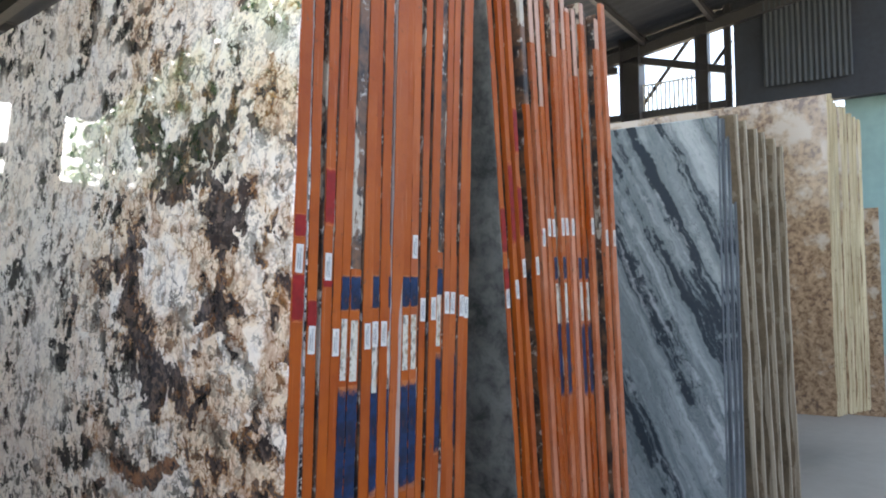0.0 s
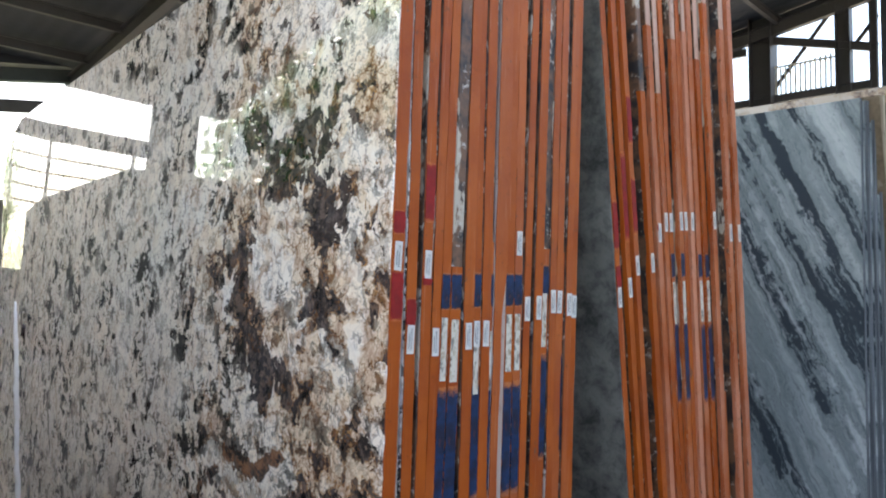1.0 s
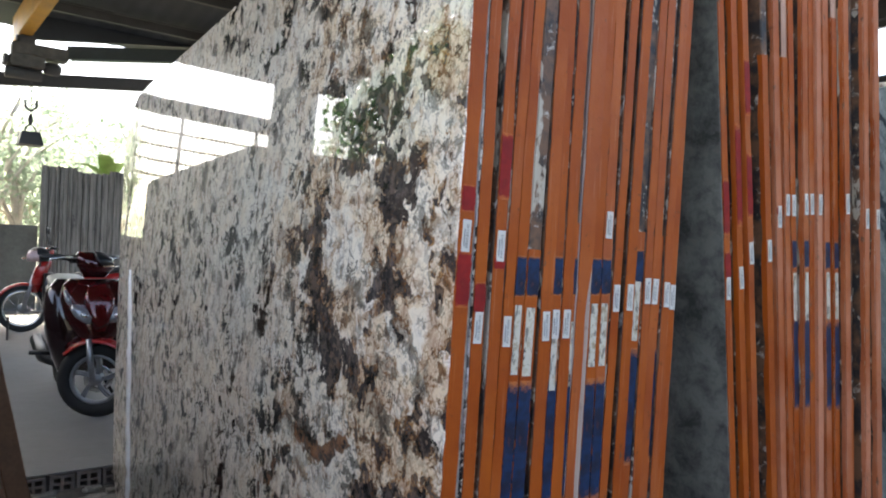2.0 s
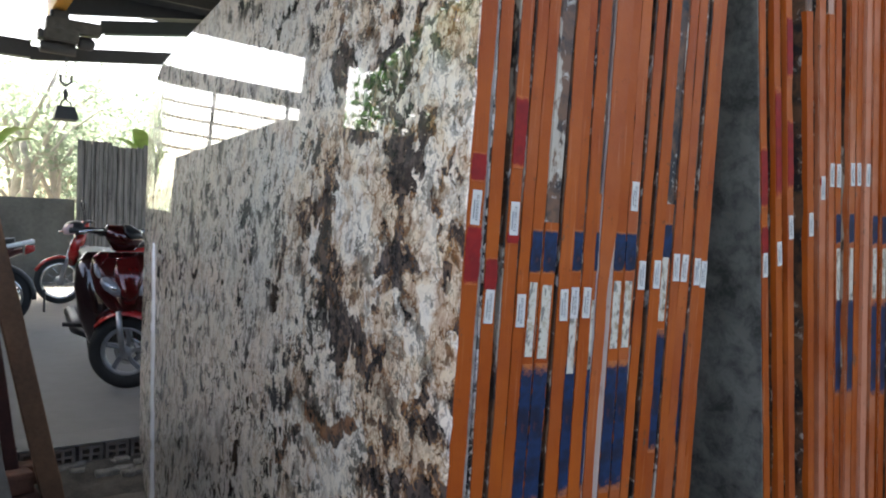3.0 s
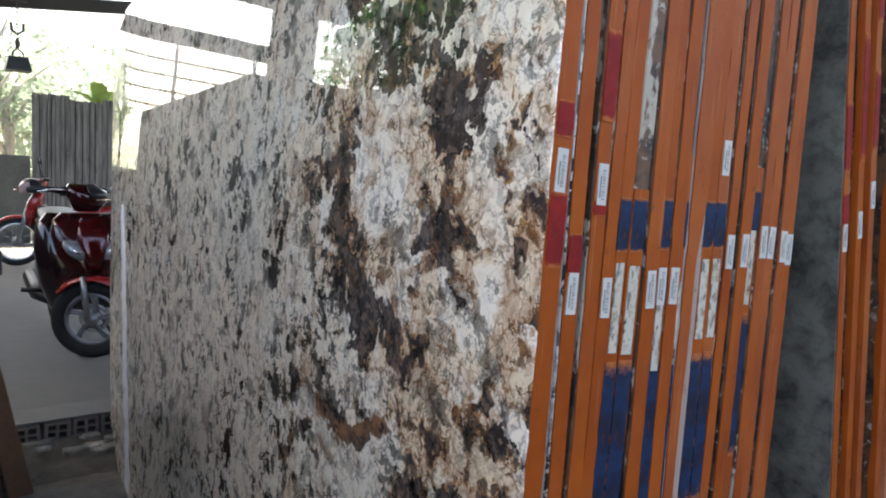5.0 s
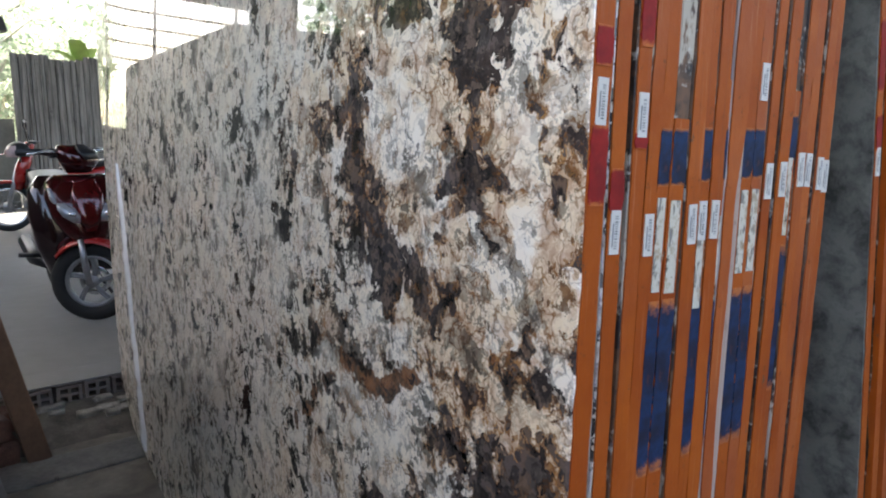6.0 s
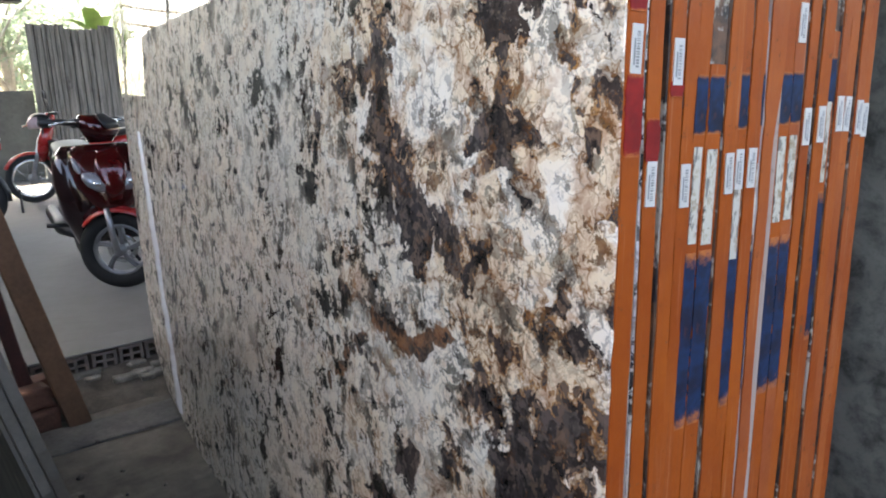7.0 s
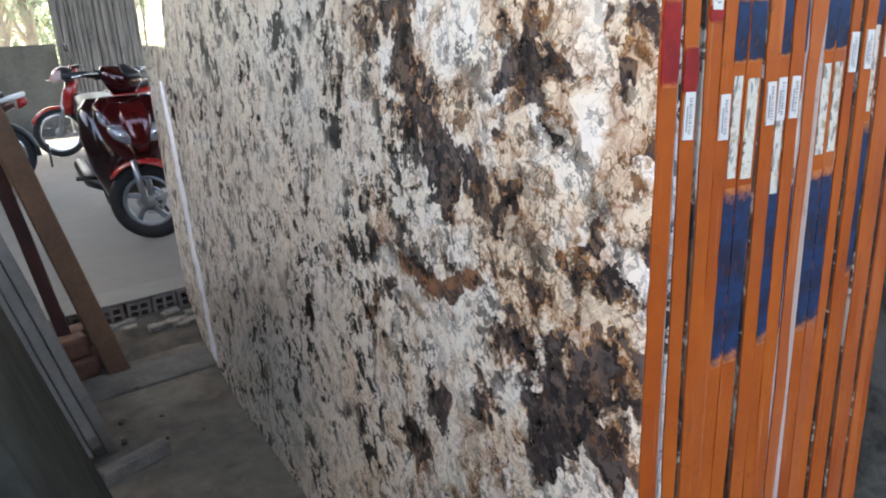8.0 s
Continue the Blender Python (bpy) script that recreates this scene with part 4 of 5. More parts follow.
for x in (-0.12, 0.06):
    part("trolley_wheel", tube([(x - 0.02, 0.0, 0.66), (x + 0.02, 0.0, 0.66)], 0.06, 12), STEEL, crane)
for y in (0.3, -2.6):
    part("girder_hanger", box(-0.05, 0.05, y - 0.05, y + 0.05, 1.10, roof_z(12.0 + y) - 3.50), STEEL, crane)
part("hanger", box(-0.1, 0.1, -0.06, 0.06, 0.45, 0.75, 0.01), STEEL, crane)

hook = thing("crane_hook", pose(1.82, 12.0, 2.64), "dark crane hook block with a tapered weight hanging on a chain", "hook")
bm = bmesh.new()
bmesh.ops.create_cone(bm, cap_ends=True, segments=4, radius1=0.225, radius2=0.165, depth=0.19, matrix=pose(0, 0, 0.095, 0, 0, 45))
part("weight", bm, STEEL, hook)
part("shackle", tube([(-0.07, 0, 0.18), (-0.05, 0, 0.27), (0.0, 0, 0.31), (0.06, 0, 0.26), (0.09, 0, 0.18)], 0.014, 8), STEEL, hook)
part("swivel", tube([(0, 0, 0.30), (0, 0, 0.36), (0, 0, 0.40), (0, 0, 0.46)], [0.02, 0.035, 0.035, 0.018], 10), STEEL, hook)
part("hook_jaw", tube([(-0.075, 0, 0.66), (-0.07, 0, 0.56), (0, 0, 0.50), (0.07, 0, 0.56), (0.075, 0, 0.66)], 0.02, 8), STEEL, hook)
for k in range(14):
    z = 0.56 + k * 0.055
    pts = [(0.018 * math.cos(a) * (k % 2), 0.018 * math.cos(a) * (1 - k % 2), z + 0.036 * math.sin(a)) for a in [i * math.pi / 4 for i in range(9)]]
    part("chain_link", tube(pts, 0.006, 6, cap=False), STEEL, hook)

# ---- step between hall and yard ----
MORTAR = plain("rough grey mortar", (0.105, 0.095, 0.078), 0.9, vary=0.4, scale=9, bump=0.8)
CEMENT = plain("pale dried cement", (0.30, 0.28, 0.24), 0.9, vary=0.3, scale=20, bump=0.8)
BRICK = plain("grey hollow brick", (0.22, 0.185, 0.16), 0.85, vary=0.2, scale=18, bump=0.5)
REDBRICK = plain("red clay brick", (0.16, 0.075, 0.05), 0.85, vary=0.3, scale=14, bump=0.5)


def rough_block(x0, x1, y0, y1, z0, z1, cuts, amount, seed):
    bm = box(x0, x1, y0, y1, z0, z1)
    bmesh.ops.subdivide_edges(bm, edges=list(bm.edges), cuts=cuts, use_grid_fill=True)
    for v in bm.verts:
        v.co += amount * Vector(noise.noise_vector(v.co * 5 + Vector((seed, 0, 0)))) + 0.5 * amount * Vector(noise.noise_vector(v.co * 17))
    for f in bm.faces:
        f.smooth = True
    return bm


def mortar_bank():
    """The sloping mortar under the brick edge."""
    bm = bmesh.new()
    nx, ny = 60, 12
    grid = []
    for i in range(nx + 1):
        x = -0.6 + 3.6 * i / nx
        row = []
        for j in range(ny + 1):
            s = j / ny
            y = 3.40 + 0.50 * s
            z = -0.012 + 0.075 * s ** 0.7 + 0.018 * noise.noise((x * 5, y * 7, 0)) * min(1, s * 4) + 0.008 * noise.noise((x * 19, y * 19, 3))
            row.append(bm.verts.new((x, y, z)))
        grid.append(row)
    for a, b in zip(grid, grid[1:]):
        for j in range(ny):
            f = bm.faces.new((a[j], b[j], b[j + 1], a[j + 1]))
            f.smooth = True
    return bm


SILL = plain("worn cement strip", (0.15, 0.142, 0.125), 0.85, vary=0.3, scale=7, bump=0.4)
structure("step_mortar", mortar_bank(), MORTAR, "rough sloping mortar bank at the foot of the step")
structure("step_sill", rough_block(-0.6, 3.0, 3.13, 3.35, -0.05, 0.008, 20, 0.006, 3), SILL, "low worn concrete strip across the floor")
structure("step_cap", rough_block(-1.0, 3.2, 3.806, 4.02, 0.1352, 0.1412, 24, 0.0012, 8), PALE_CONCRETE, "thin pale mortar coat over the brick edge")
structure("step_fill", box(-9, 24, 3.92, 4.02, -0.3, 0.1395), MORTAR, "mortar behind the brick edge")


def hollow_brick_mesh(w=0.105, h=0.082, d=0.19):
    """A four-hole brick, holes facing the hall."""
    bm = bmesh.new()
    xs = [0, 0.014, w / 2 - 0.006, w / 2 + 0.006, w - 0.014, w]
    zs = [0, 0.012, h / 2 - 0.005, h / 2 + 0.005, h - 0.012, h]
    front = {(i, j): bm.verts.new((x, 0, z)) for i, x in enumerate(xs) for j, z in enumerate(zs)}
    for i in range(5):
        for j in range(5):
            q = [front[i, j], front[i + 1, j], front[i + 1, j + 1], front[i, j + 1]]
            if i in (1, 3) and j in (1, 3):
                r = [bm.verts.new((v.co.x, 0.08, v.co.z)) for v in q]
                for k in range(4):
                    bm.faces.new((q[k], q[(k + 1) % 4], r[(k + 1) % 4], r[k]))
                bm.faces.new(r)
            else:
                bm.faces.new(q)
    c = [front[0, 0], front[5, 0], front[5, 5], front[0, 5]]
    e = [bm.verts.new((v.co.x, d, v.co.z)) for v in c]
    rim = [[front[i, 0] for i in range(6)], [front[5, j] for j in range(6)], [front[i, 5] for i in range(5, -1, -1)], [front[0, j] for j in range(5, -1, -1)]]
    for k in range(4):
        bm.faces.new(rim[k] + [e[(k + 1) % 4], e[k]])
    bm.faces.new(e[::-1])
    bmesh.ops.recalc_face_normals(bm, faces=bm.faces)
    me = bpy.data.meshes.new("brick")
    bm.to_mesh(me)
    bm.free()
    me.materials.append(BRICK)
    return me


edge = thing("step_edge", pose(0, 3.80, 0.0475), "row of grey hollow bricks with open holes along the step", "brick edge", kind="structure")
_brick = hollow_brick_mesh()
for k in range(22):
    rnd = random.Random(k)
    b = new("brick", _brick)
    b.parent = edge
    b.matrix_basis = pose(-0.35 + 0.118 * k + rnd.uniform(-0.004, 0.004), rnd.uniform(-0.012, 0.012), rnd.uniform(-0.004, 0.001), rnd.uniform(-1.2, 0.2), rnd.uniform(-2, 2), rnd.uniform(-3, 3))

for k in range(9):
    rnd = random.Random(900 + k)
    x, y = rnd.uniform(0.80, 1.10), rnd.uniform(3.60, 3.78)
    a, b = rnd.uniform(0.02, 0.07), rnd.uniform(0.012, 0.025)
    ob = mesh_object("cement_lump", rough_block(-a, a, -b, b, -0.02, 0.016, 3, 0.008, k), CEMENT)
    ob.matrix_world = pose(x, y, -0.012 + 0.075 * ((y - 3.40) / 0.5) ** 0.7, 8, 0, rnd.uniform(-14, 14))
    tagged(ob, "lump of pale dried cement on the mortar bank", "cement lump", "cement lumps")

# ---- props and slabs on the other side of the aisle ----
def timber(a, b, w, d, label, material=TIMBER, name="timber_prop", turn=0.0):
    a, b = Vector(a), Vector(b)
    m = Matrix.Translation(a) @ (b - a).to_track_quat("Z", "Y").to_matrix().to_4x4() @ pose(0, 0, 0, 0, 0, turn)
    t = thing(name, m, label, "timber", "timber props")
    bm = box(-w / 2, w / 2, -d / 2, d / 2, 0, (b - a).length)
    bmesh.ops.subdivide_edges(bm, edges=[e for e in bm.edges if abs(e.verts[0].co.z - e.verts[1].co.z) > 0.1], cuts=10)
    for v in bm.verts:
        v.co += 0.003 * Vector(noise.noise_vector(v.co * 6))
    bmesh.ops.bevel(bm, geom=[e for e in bm.edges if len(e.link_faces) == 2 and e.calc_face_angle() > 0.8], offset=0.004, segments=1, affect="EDGES")
    part("beam", bm, material, t)
    for k in range(2):
        nail = part("nail", tube([(0.0, d / 2 - 0.002, 0.22 + 0.5 * k), (0.0, d / 2 + 0.004, 0.22 + 0.5 * k)], 0.005, 8), STEEL, t, "rusty nail head")
    return t


timber((0.685, 3.40, 0.0), (0.35, 3.40, 1.55), 0.125, 0.08, "brown weathered timber prop leaning against the slab rack")
timber((0.555, 3.52, 0.02), (0.345, 3.52, 1.52), 0.042, 0.05, "dark red-brown timber post of the slab rack", plain("dark red brown timber", (0.07, 0.022, 0.018), 0.6, vary=0.3, scale=8))
timber((0.46, 2.545, 0.022), (0.665, 2.60, 0.022), 0.05, 0.044, "short grey wood batten lying on the floor", plain("grey wood", (0.22, 0.19, 0.16), 0.8, vary=0.25, scale=14, bump=0.4), "wood_batten")

_n = Nodes("dull dark green granite")
_v = _n.own(_n.coords())
_c = _n.mix(_n.ramp(_n.noise(_v, 9, 6, 0.7), (0.38, 0.0), (0.62, 1.0)), (0.008, 0.009, 0.0075), (0.034, 0.036, 0.029))
_c = _n.mix(_n.ramp(_n.noise(_n.own(_n.coords(scale=(1, 1, 0.5), turn=(25, 0, 0))), 13, 5, 0.7), (0.62, 0.0), (0.68, 0.7)), _c, (0.13, 0.125, 0.10))
LEFTSTONE = _n.done(_c, 0.75, Specular_IOR_Level=0.15)
LEFTPALE = plain("dusty pale granite back", (0.22, 0.20, 0.17), 0.85, vary=0.15, scale=7, bump=0.1, Specular_IOR_Level=0.15)
for k, cut in enumerate(((0.0, 0.27), (0.0, 0.13), (0.0, 0.06), (0.0, 0.04))):
    t = thing("stone_slab", pose(0.543 - 0.0345 * k, 2.60 + 0.012 * k, 0.0, 0, -12.8, 0), "dusty pale grey stone slab with a broken foot", "stone slab", "pale aisle slabs")
    part("slab_body", prism([cut, (0.03, cut[1] * 0.6), (0.09, 0.04), (0.12, 0), (0.68, 0), (0.70, 0.05), (0.70, 1.42), (0.35, 1.44), (0.0, 1.41), (0.012, 0.8)], -0.032, 0.0, 0.003), LEFTPALE, t)
t = thing("stone_slab", pose(0.465, 0.95, 0.0, 0, -13.3, 0), "dark green granite slab leaning on a bundle across the aisle", "stone slab", "aisle slabs")
part("slab_body", prism([(0, 0), (1.02, 0), (1.06, 0.12), (1.045, 0.5), (1.06, 0.9), (1.04, 1.36), (0, 1.36)], 0.0, 0.022, 0.003), LEFTSTONE, t)
# slabs added behind it, out of view, to block low west light
for i in range(8):
    rnd = random.Random(700 + i)
    t = thing("stone_slab", pose(0.432 - 0.034 * i, 1.15 + rnd.uniform(-0.03, 0.05), 0.0, 0, -13.0, 0), "added dark granite slab hidden in the bundle across the aisle", "stone slab", "aisle slabs")
    part("slab_body", prism([(0, 0), (0.86, 0), (0.86, 1.38), (0, 1.38)], -0.02, 0.01, 0.003), LEFTSTONE, t)
pile = thing("brick_pile", pose(0.545, 3.40, 0.0), "small pile of broken red clay bricks by the timber prop", "bricks")
for k, (x, y, z, r) in enumerate(((0.02, 0.03, 0.0, 4), (0.01, 0.14, 0.0, -6), (0.0, 0.05, 0.085, 8), (0.03, 0.15, 0.085, -3))):
    b = rough_block(-0.055, 0.055, -0.05, 0.05, 0, 0.08, 3, 0.006, k)
    bmesh.ops.transform(b, matrix=pose(x, y, z, 0, 0, r), verts=b.verts)
    part("brick", b, REDBRICK, pile)
for k in range(7):
    rnd = random.Random(300 + k)
    x, y = rnd.uniform(0.5, 1.0), rnd.uniform(2.3, 3.35)
    s = rnd.uniform(0.006, 0.014)
    ob = mesh_object("stone_chip", rough_block(-s, s, -s * 0.7, s * 0.7, 0, s, 1, s * 0.5, k), MORTAR)
    ob.matrix_world = pose(x, y, 0.0, 0, 0, rnd.uniform(0, 180))
    tagged(ob, "small grey stone chip lying on the floor", "stone chip", "stone chips")

# ---- motorbikes ----
DARKRED = plain("dark red metallic paint", (0.055, 0.003, 0.004), 0.16, 0.3, vary=0.1, scale=3, Coat_Weight=0.8)
MAROON = plain("very dark red glossy panel", (0.022, 0.006, 0.007), 0.14, 0.1, vary=0.15, scale=3, Coat_Weight=0.9)
SHIELDRED = plain("red metallic paint", (0.11, 0.005, 0.006), 0.16, 0.3, vary=0.1, scale=3, Coat_Weight=0.8)
ALLOY = plain("grey cast alloy", (0.36, 0.36, 0.365), 0.38, 0.6, vary=0.2, scale=8)
BRIGHTRED = plain("bright red plastic", (0.40, 0.02, 0.018), 0.25, vary=0.08, scale=4, Coat_Weight=0.5)
BLACK = plain("black plastic", (0.018, 0.018, 0.02), 0.4, vary=0.2, scale=6)
RUBBER = plain("tyre rubber", (0.02, 0.02, 0.02), 0.8, vary=0.2, scale=10)
SILVER = plain("cast alloy", (0.45, 0.45, 0.46), 0.35, 0.8, vary=0.15, scale=8)
CHROME = plain("bright chrome", (0.75, 0.75, 0.76), 0.12, 1.0, vary=0.05)
LENS = plain("clear lamp lens", (0.38, 0.39, 0.41), 0.05, 0.3, vary=0.15, scale=30)
WHITE = plain("white plastic", (0.75, 0.74, 0.72), 0.35, vary=0.06, scale=5)


def loft(rings, sides=20, power=2.6, cap=True):
    """A rounded body through rings: centre, half width along y, half size along the other axis, axis ('x' stacks along z)."""
    bm = bmesh.new()
    made = []
    for (cx, cy, cz), hy, hz, axis in rings:
        loop = []
        for k in range(sides):
            a = 2 * math.pi * k / sides
            c, s = math.cos(a), math.sin(a)
            u = math.copysign(abs(c) ** (2 / power), c) * hy
            w = math.copysign(abs(s) ** (2 / power), s) * hz
            loop.append(bm.verts.new((cx, cy + u, cz + w) if axis == "x" else (cx + w, cy + u, cz)))
        made.append(loop)
    for r, s in zip(made, made[1:]):
        for k in range(sides):
            f = bm.faces.new((r[k], r[(k + 1) % sides], s[(k + 1) % sides], s[k]))
            f.smooth = True
    if cap:
        bm.faces.new(made[0][::-1]), bm.faces.new(made[-1])
    bmesh.ops.recalc_face_normals(bm, faces=bm.faces)
    return bm


def ring_mesh(radius, tube_r, flat=1.0, steps=40, sides=10):
    """A torus round the y axis; flat scales it along y."""
    bm = bmesh.new()
    loops = []
    for i in range(steps):
        a = 2 * math.pi * i / steps
        loop = []
        for j in range(sides):
            b = 2 * math.pi * j / sides
            r = radius + tube_r * math.cos(b)
            loop.append(bm.verts.new((r * math.cos(a), tube_r * flat * math.sin(b), r * math.sin(a))))
        loops.append(loop)
    for i in range(steps):
        for j in range(sides):
            f = bm.faces.new((loops[i][j], loops[i][(j + 1) % sides], loops[(i + 1) % steps][(j + 1) % sides], loops[(i + 1) % steps][j]))
            f.smooth = True
    bmesh.ops.recalc_face_normals(bm, faces=bm.faces)
    return bm


def wheel(parent, name, m, radius, cast, tyre_r=0.042):
    """A wheel round its own y axis."""
    hub_ob = part(name, tube([(0, -0.05, 0), (0, 0.05, 0)], 0.035 if cast else 0.055, 14), SILVER, parent)
    hub_ob.matrix_basis = m
    part("tyre", ring_mesh(radius - tyre_r, tyre_r, 0.85), RUBBER, hub_ob, "black rubber tyre")
    part("rim", ring_mesh(radius - tyre_r * 2.0, 0.016, 1.6, 40, 8), ALLOY if cast else CHROME, hub_ob)
    if cast:
        for k in range(5):
            a = 2 * math.pi * k / 5
            bm = bmesh.new()
            for s in (-1, 1):
                pts = []
                for q in (0.12, 0.45, 0.75, 1.0):
                    r = q * (radius - tyre_r * 2)
                    b = a + 0.35 * q + s * 0.10 * (1 - abs(2 * q - 1) * 0.5)
                    pts.append((r * math.cos(b), 0, r * math.sin(b)))
                tube(pts, [0.013, 0.010, 0.009, 0.011], 6, bm)
            part("spoke", bm, ALLOY, hub_ob)
        part("brake_disc", ring_mesh(0.075, 0.016, 0.15, 30, 6), CHROME, hub_ob).location = (0, 0.03, 0)
    else:
        for k in range(18):
            a = 2 * math.pi * k / 18
            r = radius - tyre_r * 2
            s = 1 if k % 2 else -1
            part("spoke", tube([(0.05 * math.cos(a + s), 0.03 * s, 0.05 * math.sin(a + s)), (r * math.cos(a), 0, r * math.sin(a))], 0.0022, 5), CHROME, hub_ob)
    return hub_ob


def fender(radius, width, a0, a1, steps=16):
    """A curved guard over a wheel, centred on its axle."""
    bm = bmesh.new()
    rows_ = []
    for i in range(steps + 1):
        a = radians(a0 + (a1 - a0) * i / steps)
        taper = 0.75 + 0.25 * math.sin(math.pi * i / steps)
        row = []
        for k in range(7):
            u = -1 + 2 * k / 6
            r = radius * (1 - 0.10 * u * u)
            row.append((r * math.cos(a), u * width * taper, r * math.sin(a)))
        rows_.append([bm.verts.new(p) for p in row] + [bm.verts.new((p[0] * 0.975, p[1] * 0.94, p[2] * 0.975)) for p in reversed(row)])
    for r, s in zip(rows_, rows_[1:]):
        for k in range(14):
            f = bm.faces.new((r[k], r[(k + 1) % 14], s[(k + 1) % 14], s[k]))
            f.smooth = True
    bm.faces.new(rows_[0][::-1]), bm.faces.new(rows_[-1])
    bmesh.ops.recalc_face_normals(bm, faces=bm.faces)
    return bm


def scooter(m, steer):
    """An automatic scooter; origin at the front wheel's footprint, nose along +x."""
    R = 0.245
    t = thing("motor_scooter", m, "dark red and black scooter parked with its front wheel turned", "motorbike", "parked motorbikes")
    st = pose(0, 0, R, 0, 0, steer)
    wheel(t, "front_wheel", st, R, True, 0.046)
    f = part("front_fender", fender(R + 0.03, 0.075, 30, 140), BRIGHTRED, t, "bright red front mudguard")
    f.matrix_basis = st
    for s in (-1, 1):
        k = part("fork_leg", tube([(0.0, 0.085 * s, 0.0), (-0.02, 0.085 * s, 0.14), (-0.035, 0.08 * s, 0.27)], [0.018, 0.02, 0.016], 10), SILVER, t, "silver fork leg")
        k.matrix_basis = st
    part("front_shield", loft([((-0.02, 0, 0.46), 0.06, 0.05, "z"), ((-0.04, 0, 0.54), 0.13, 0.08, "z"), ((-0.07, 0, 0.64), 0.19, 0.10, "z"), ((-0.12, 0, 0.76), 0.215, 0.10, "z"), ((-0.17, 0, 0.85), 0.20, 0.08, "z"), ((-0.20, 0, 0.89), 0.15, 0.05, "z")], 28, 2.4), DARKRED, t, "dark red front shield")
    part("shield_centre", loft([((0.045, 0, 0.56), 0.03, 0.02, "z"), ((0.04, 0, 0.66), 0.075, 0.025, "z"), ((0.0, 0, 0.77), 0.09, 0.025, "z"), ((-0.06, 0, 0.86), 0.06, 0.02, "z")], 20, 2.2), SHIELDRED, t, "brighter red shield centre")
    for s in (-1, 1):
        h = part("headlight", loft([((0.0, 0.0, -0.05), 0.02, 0.018, "z"), ((0.0, 0.02 * s, -0.01), 0.055, 0.03, "z"), ((-0.015, 0.05 * s, 0.035), 0.05, 0.026, "z"), ((-0.03, 0.075 * s, 0.07), 0.02, 0.015, "z")], 16, 2.2), LENS, t, "clear headlamp")
        h.matrix_basis = pose(0.035, 0.075 * s, 0.665)
        part("lamp_reflector", loft([((0.012, 0.02 * s, -0.012), 0.02, 0.025, "z"), ((0.014, 0.025 * s, 0.012), 0.024, 0.025, "z")], 12, 2), CHROME, h)
        part("turn_signal", loft([((-0.05, 0.155 * s, 0.70), 0.012, 0.012, "z"), ((-0.065, 0.178 * s, 0.76), 0.02, 0.03, "z"), ((-0.09, 0.19 * s, 0.82), 0.010, 0.012, "z")], 12, 2), LENS, t)
    cover = part("handlebar_cover", loft([((-0.22, 0, 0.90), 0.07, 0.07, "z"), ((-0.20, 0, 0.97), 0.13, 0.09, "z"), ((-0.22, 0, 1.03), 0.15, 0.085, "z"), ((-0.26, 0, 1.07), 0.09, 0.05, "z")], 24, 2.3), DARKRED, t, "dark red handlebar cover")
    cover.matrix_basis = pose(-0.22, 0, 0, 0, 0, steer * 0.6) @ pose(0.22, 0, 0)
    part("visor", loft([((0.095 - 0.20, 0, 0.985), 0.06, 0.012, "z"), ((0.075 - 0.21, 0, 1.03), 0.075, 0.014, "z"), ((0.03 - 0.22, 0, 1.075), 0.03, 0.012, "z")], 16, 2.2), BLACK, cover)
    for s in (-1, 1):
        part("grip", tube([(-0.24, 0.12 * s, 1.02), (-0.27, 0.24 * s, 1.035), (-0.31, 0.36 * s, 1.03)], [0.02, 0.018, 0.019], 10), BLACK, cover)
        part("brake_lever", tube([(-0.21, 0.16 * s, 1.03), (-0.215, 0.26 * s, 1.035), (-0.25, 0.35 * s, 1.02)], 0.007, 6), CHROME, cover)
        part("switch_box", box(-0.285, -0.225, 0.13 * s - 0.03, 0.13 * s + 0.03, 0.995, 1.05, 0.008), BLACK, cover)
    part("leg_shield", loft([((-0.24, 0, 0.28), 0.20, 0.08, "z"), ((-0.22, 0, 0.45), 0.26, 0.10, "z"), ((-0.22, 0, 0.65), 0.295, 0.11, "z"), ((-0.25, 0, 0.80), 0.285, 0.08, "z"), ((-0.27, 0, 0.885), 0.22, 0.05, "z")], 24, 3), MAROON, t, "very dark red leg shield")
    part("side_cowl", loft([((-0.14, 0.0, 0.56), 0.21, 0.16, "x"), ((-0.28, 0.0, 0.50), 0.245, 0.22, "x"), ((-0.5, 0, 0.36), 0.20, 0.10, "x"), ((-0.75, 0, 0.34), 0.17, 0.09, "x")], 24, 2.6), MAROON, t, "very dark red lower side cowl")
    part("tunnel", loft([((-0.25, 0, 0.48), 0.10, 0.12, "x"), ((-0.5, 0, 0.50), 0.12, 0.13, "x"), ((-0.7, 0, 0.58), 0.14, 0.14, "x")], 18, 2.6), BLACK, t)
    part("body_panel", loft([((-0.58, 0, 0.58), 0.10, 0.13, "x"), ((-0.8, 0, 0.62), 0.17, 0.14, "x"), ((-1.1, 0, 0.66), 0.17, 0.12, "x"), ((-1.4, 0, 0.74), 0.12, 0.08, "x"), ((-1.52, 0, 0.78), 0.06, 0.04, "x")], 22, 2.5), BLACK, t, "black rear body")
    part("seat", loft([((-0.58, 0, 0.74), 0.09, 0.03, "x"), ((-0.75, 0, 0.76), 0.13, 0.05, "x"), ((-1.0, 0, 0.79), 0.15, 0.05, "x"), ((-1.3, 0, 0.84), 0.13, 0.045, "x"), ((-1.42, 0, 0.85), 0.07, 0.03, "x")], 20, 2.8), BLACK, t, "black vinyl seat")
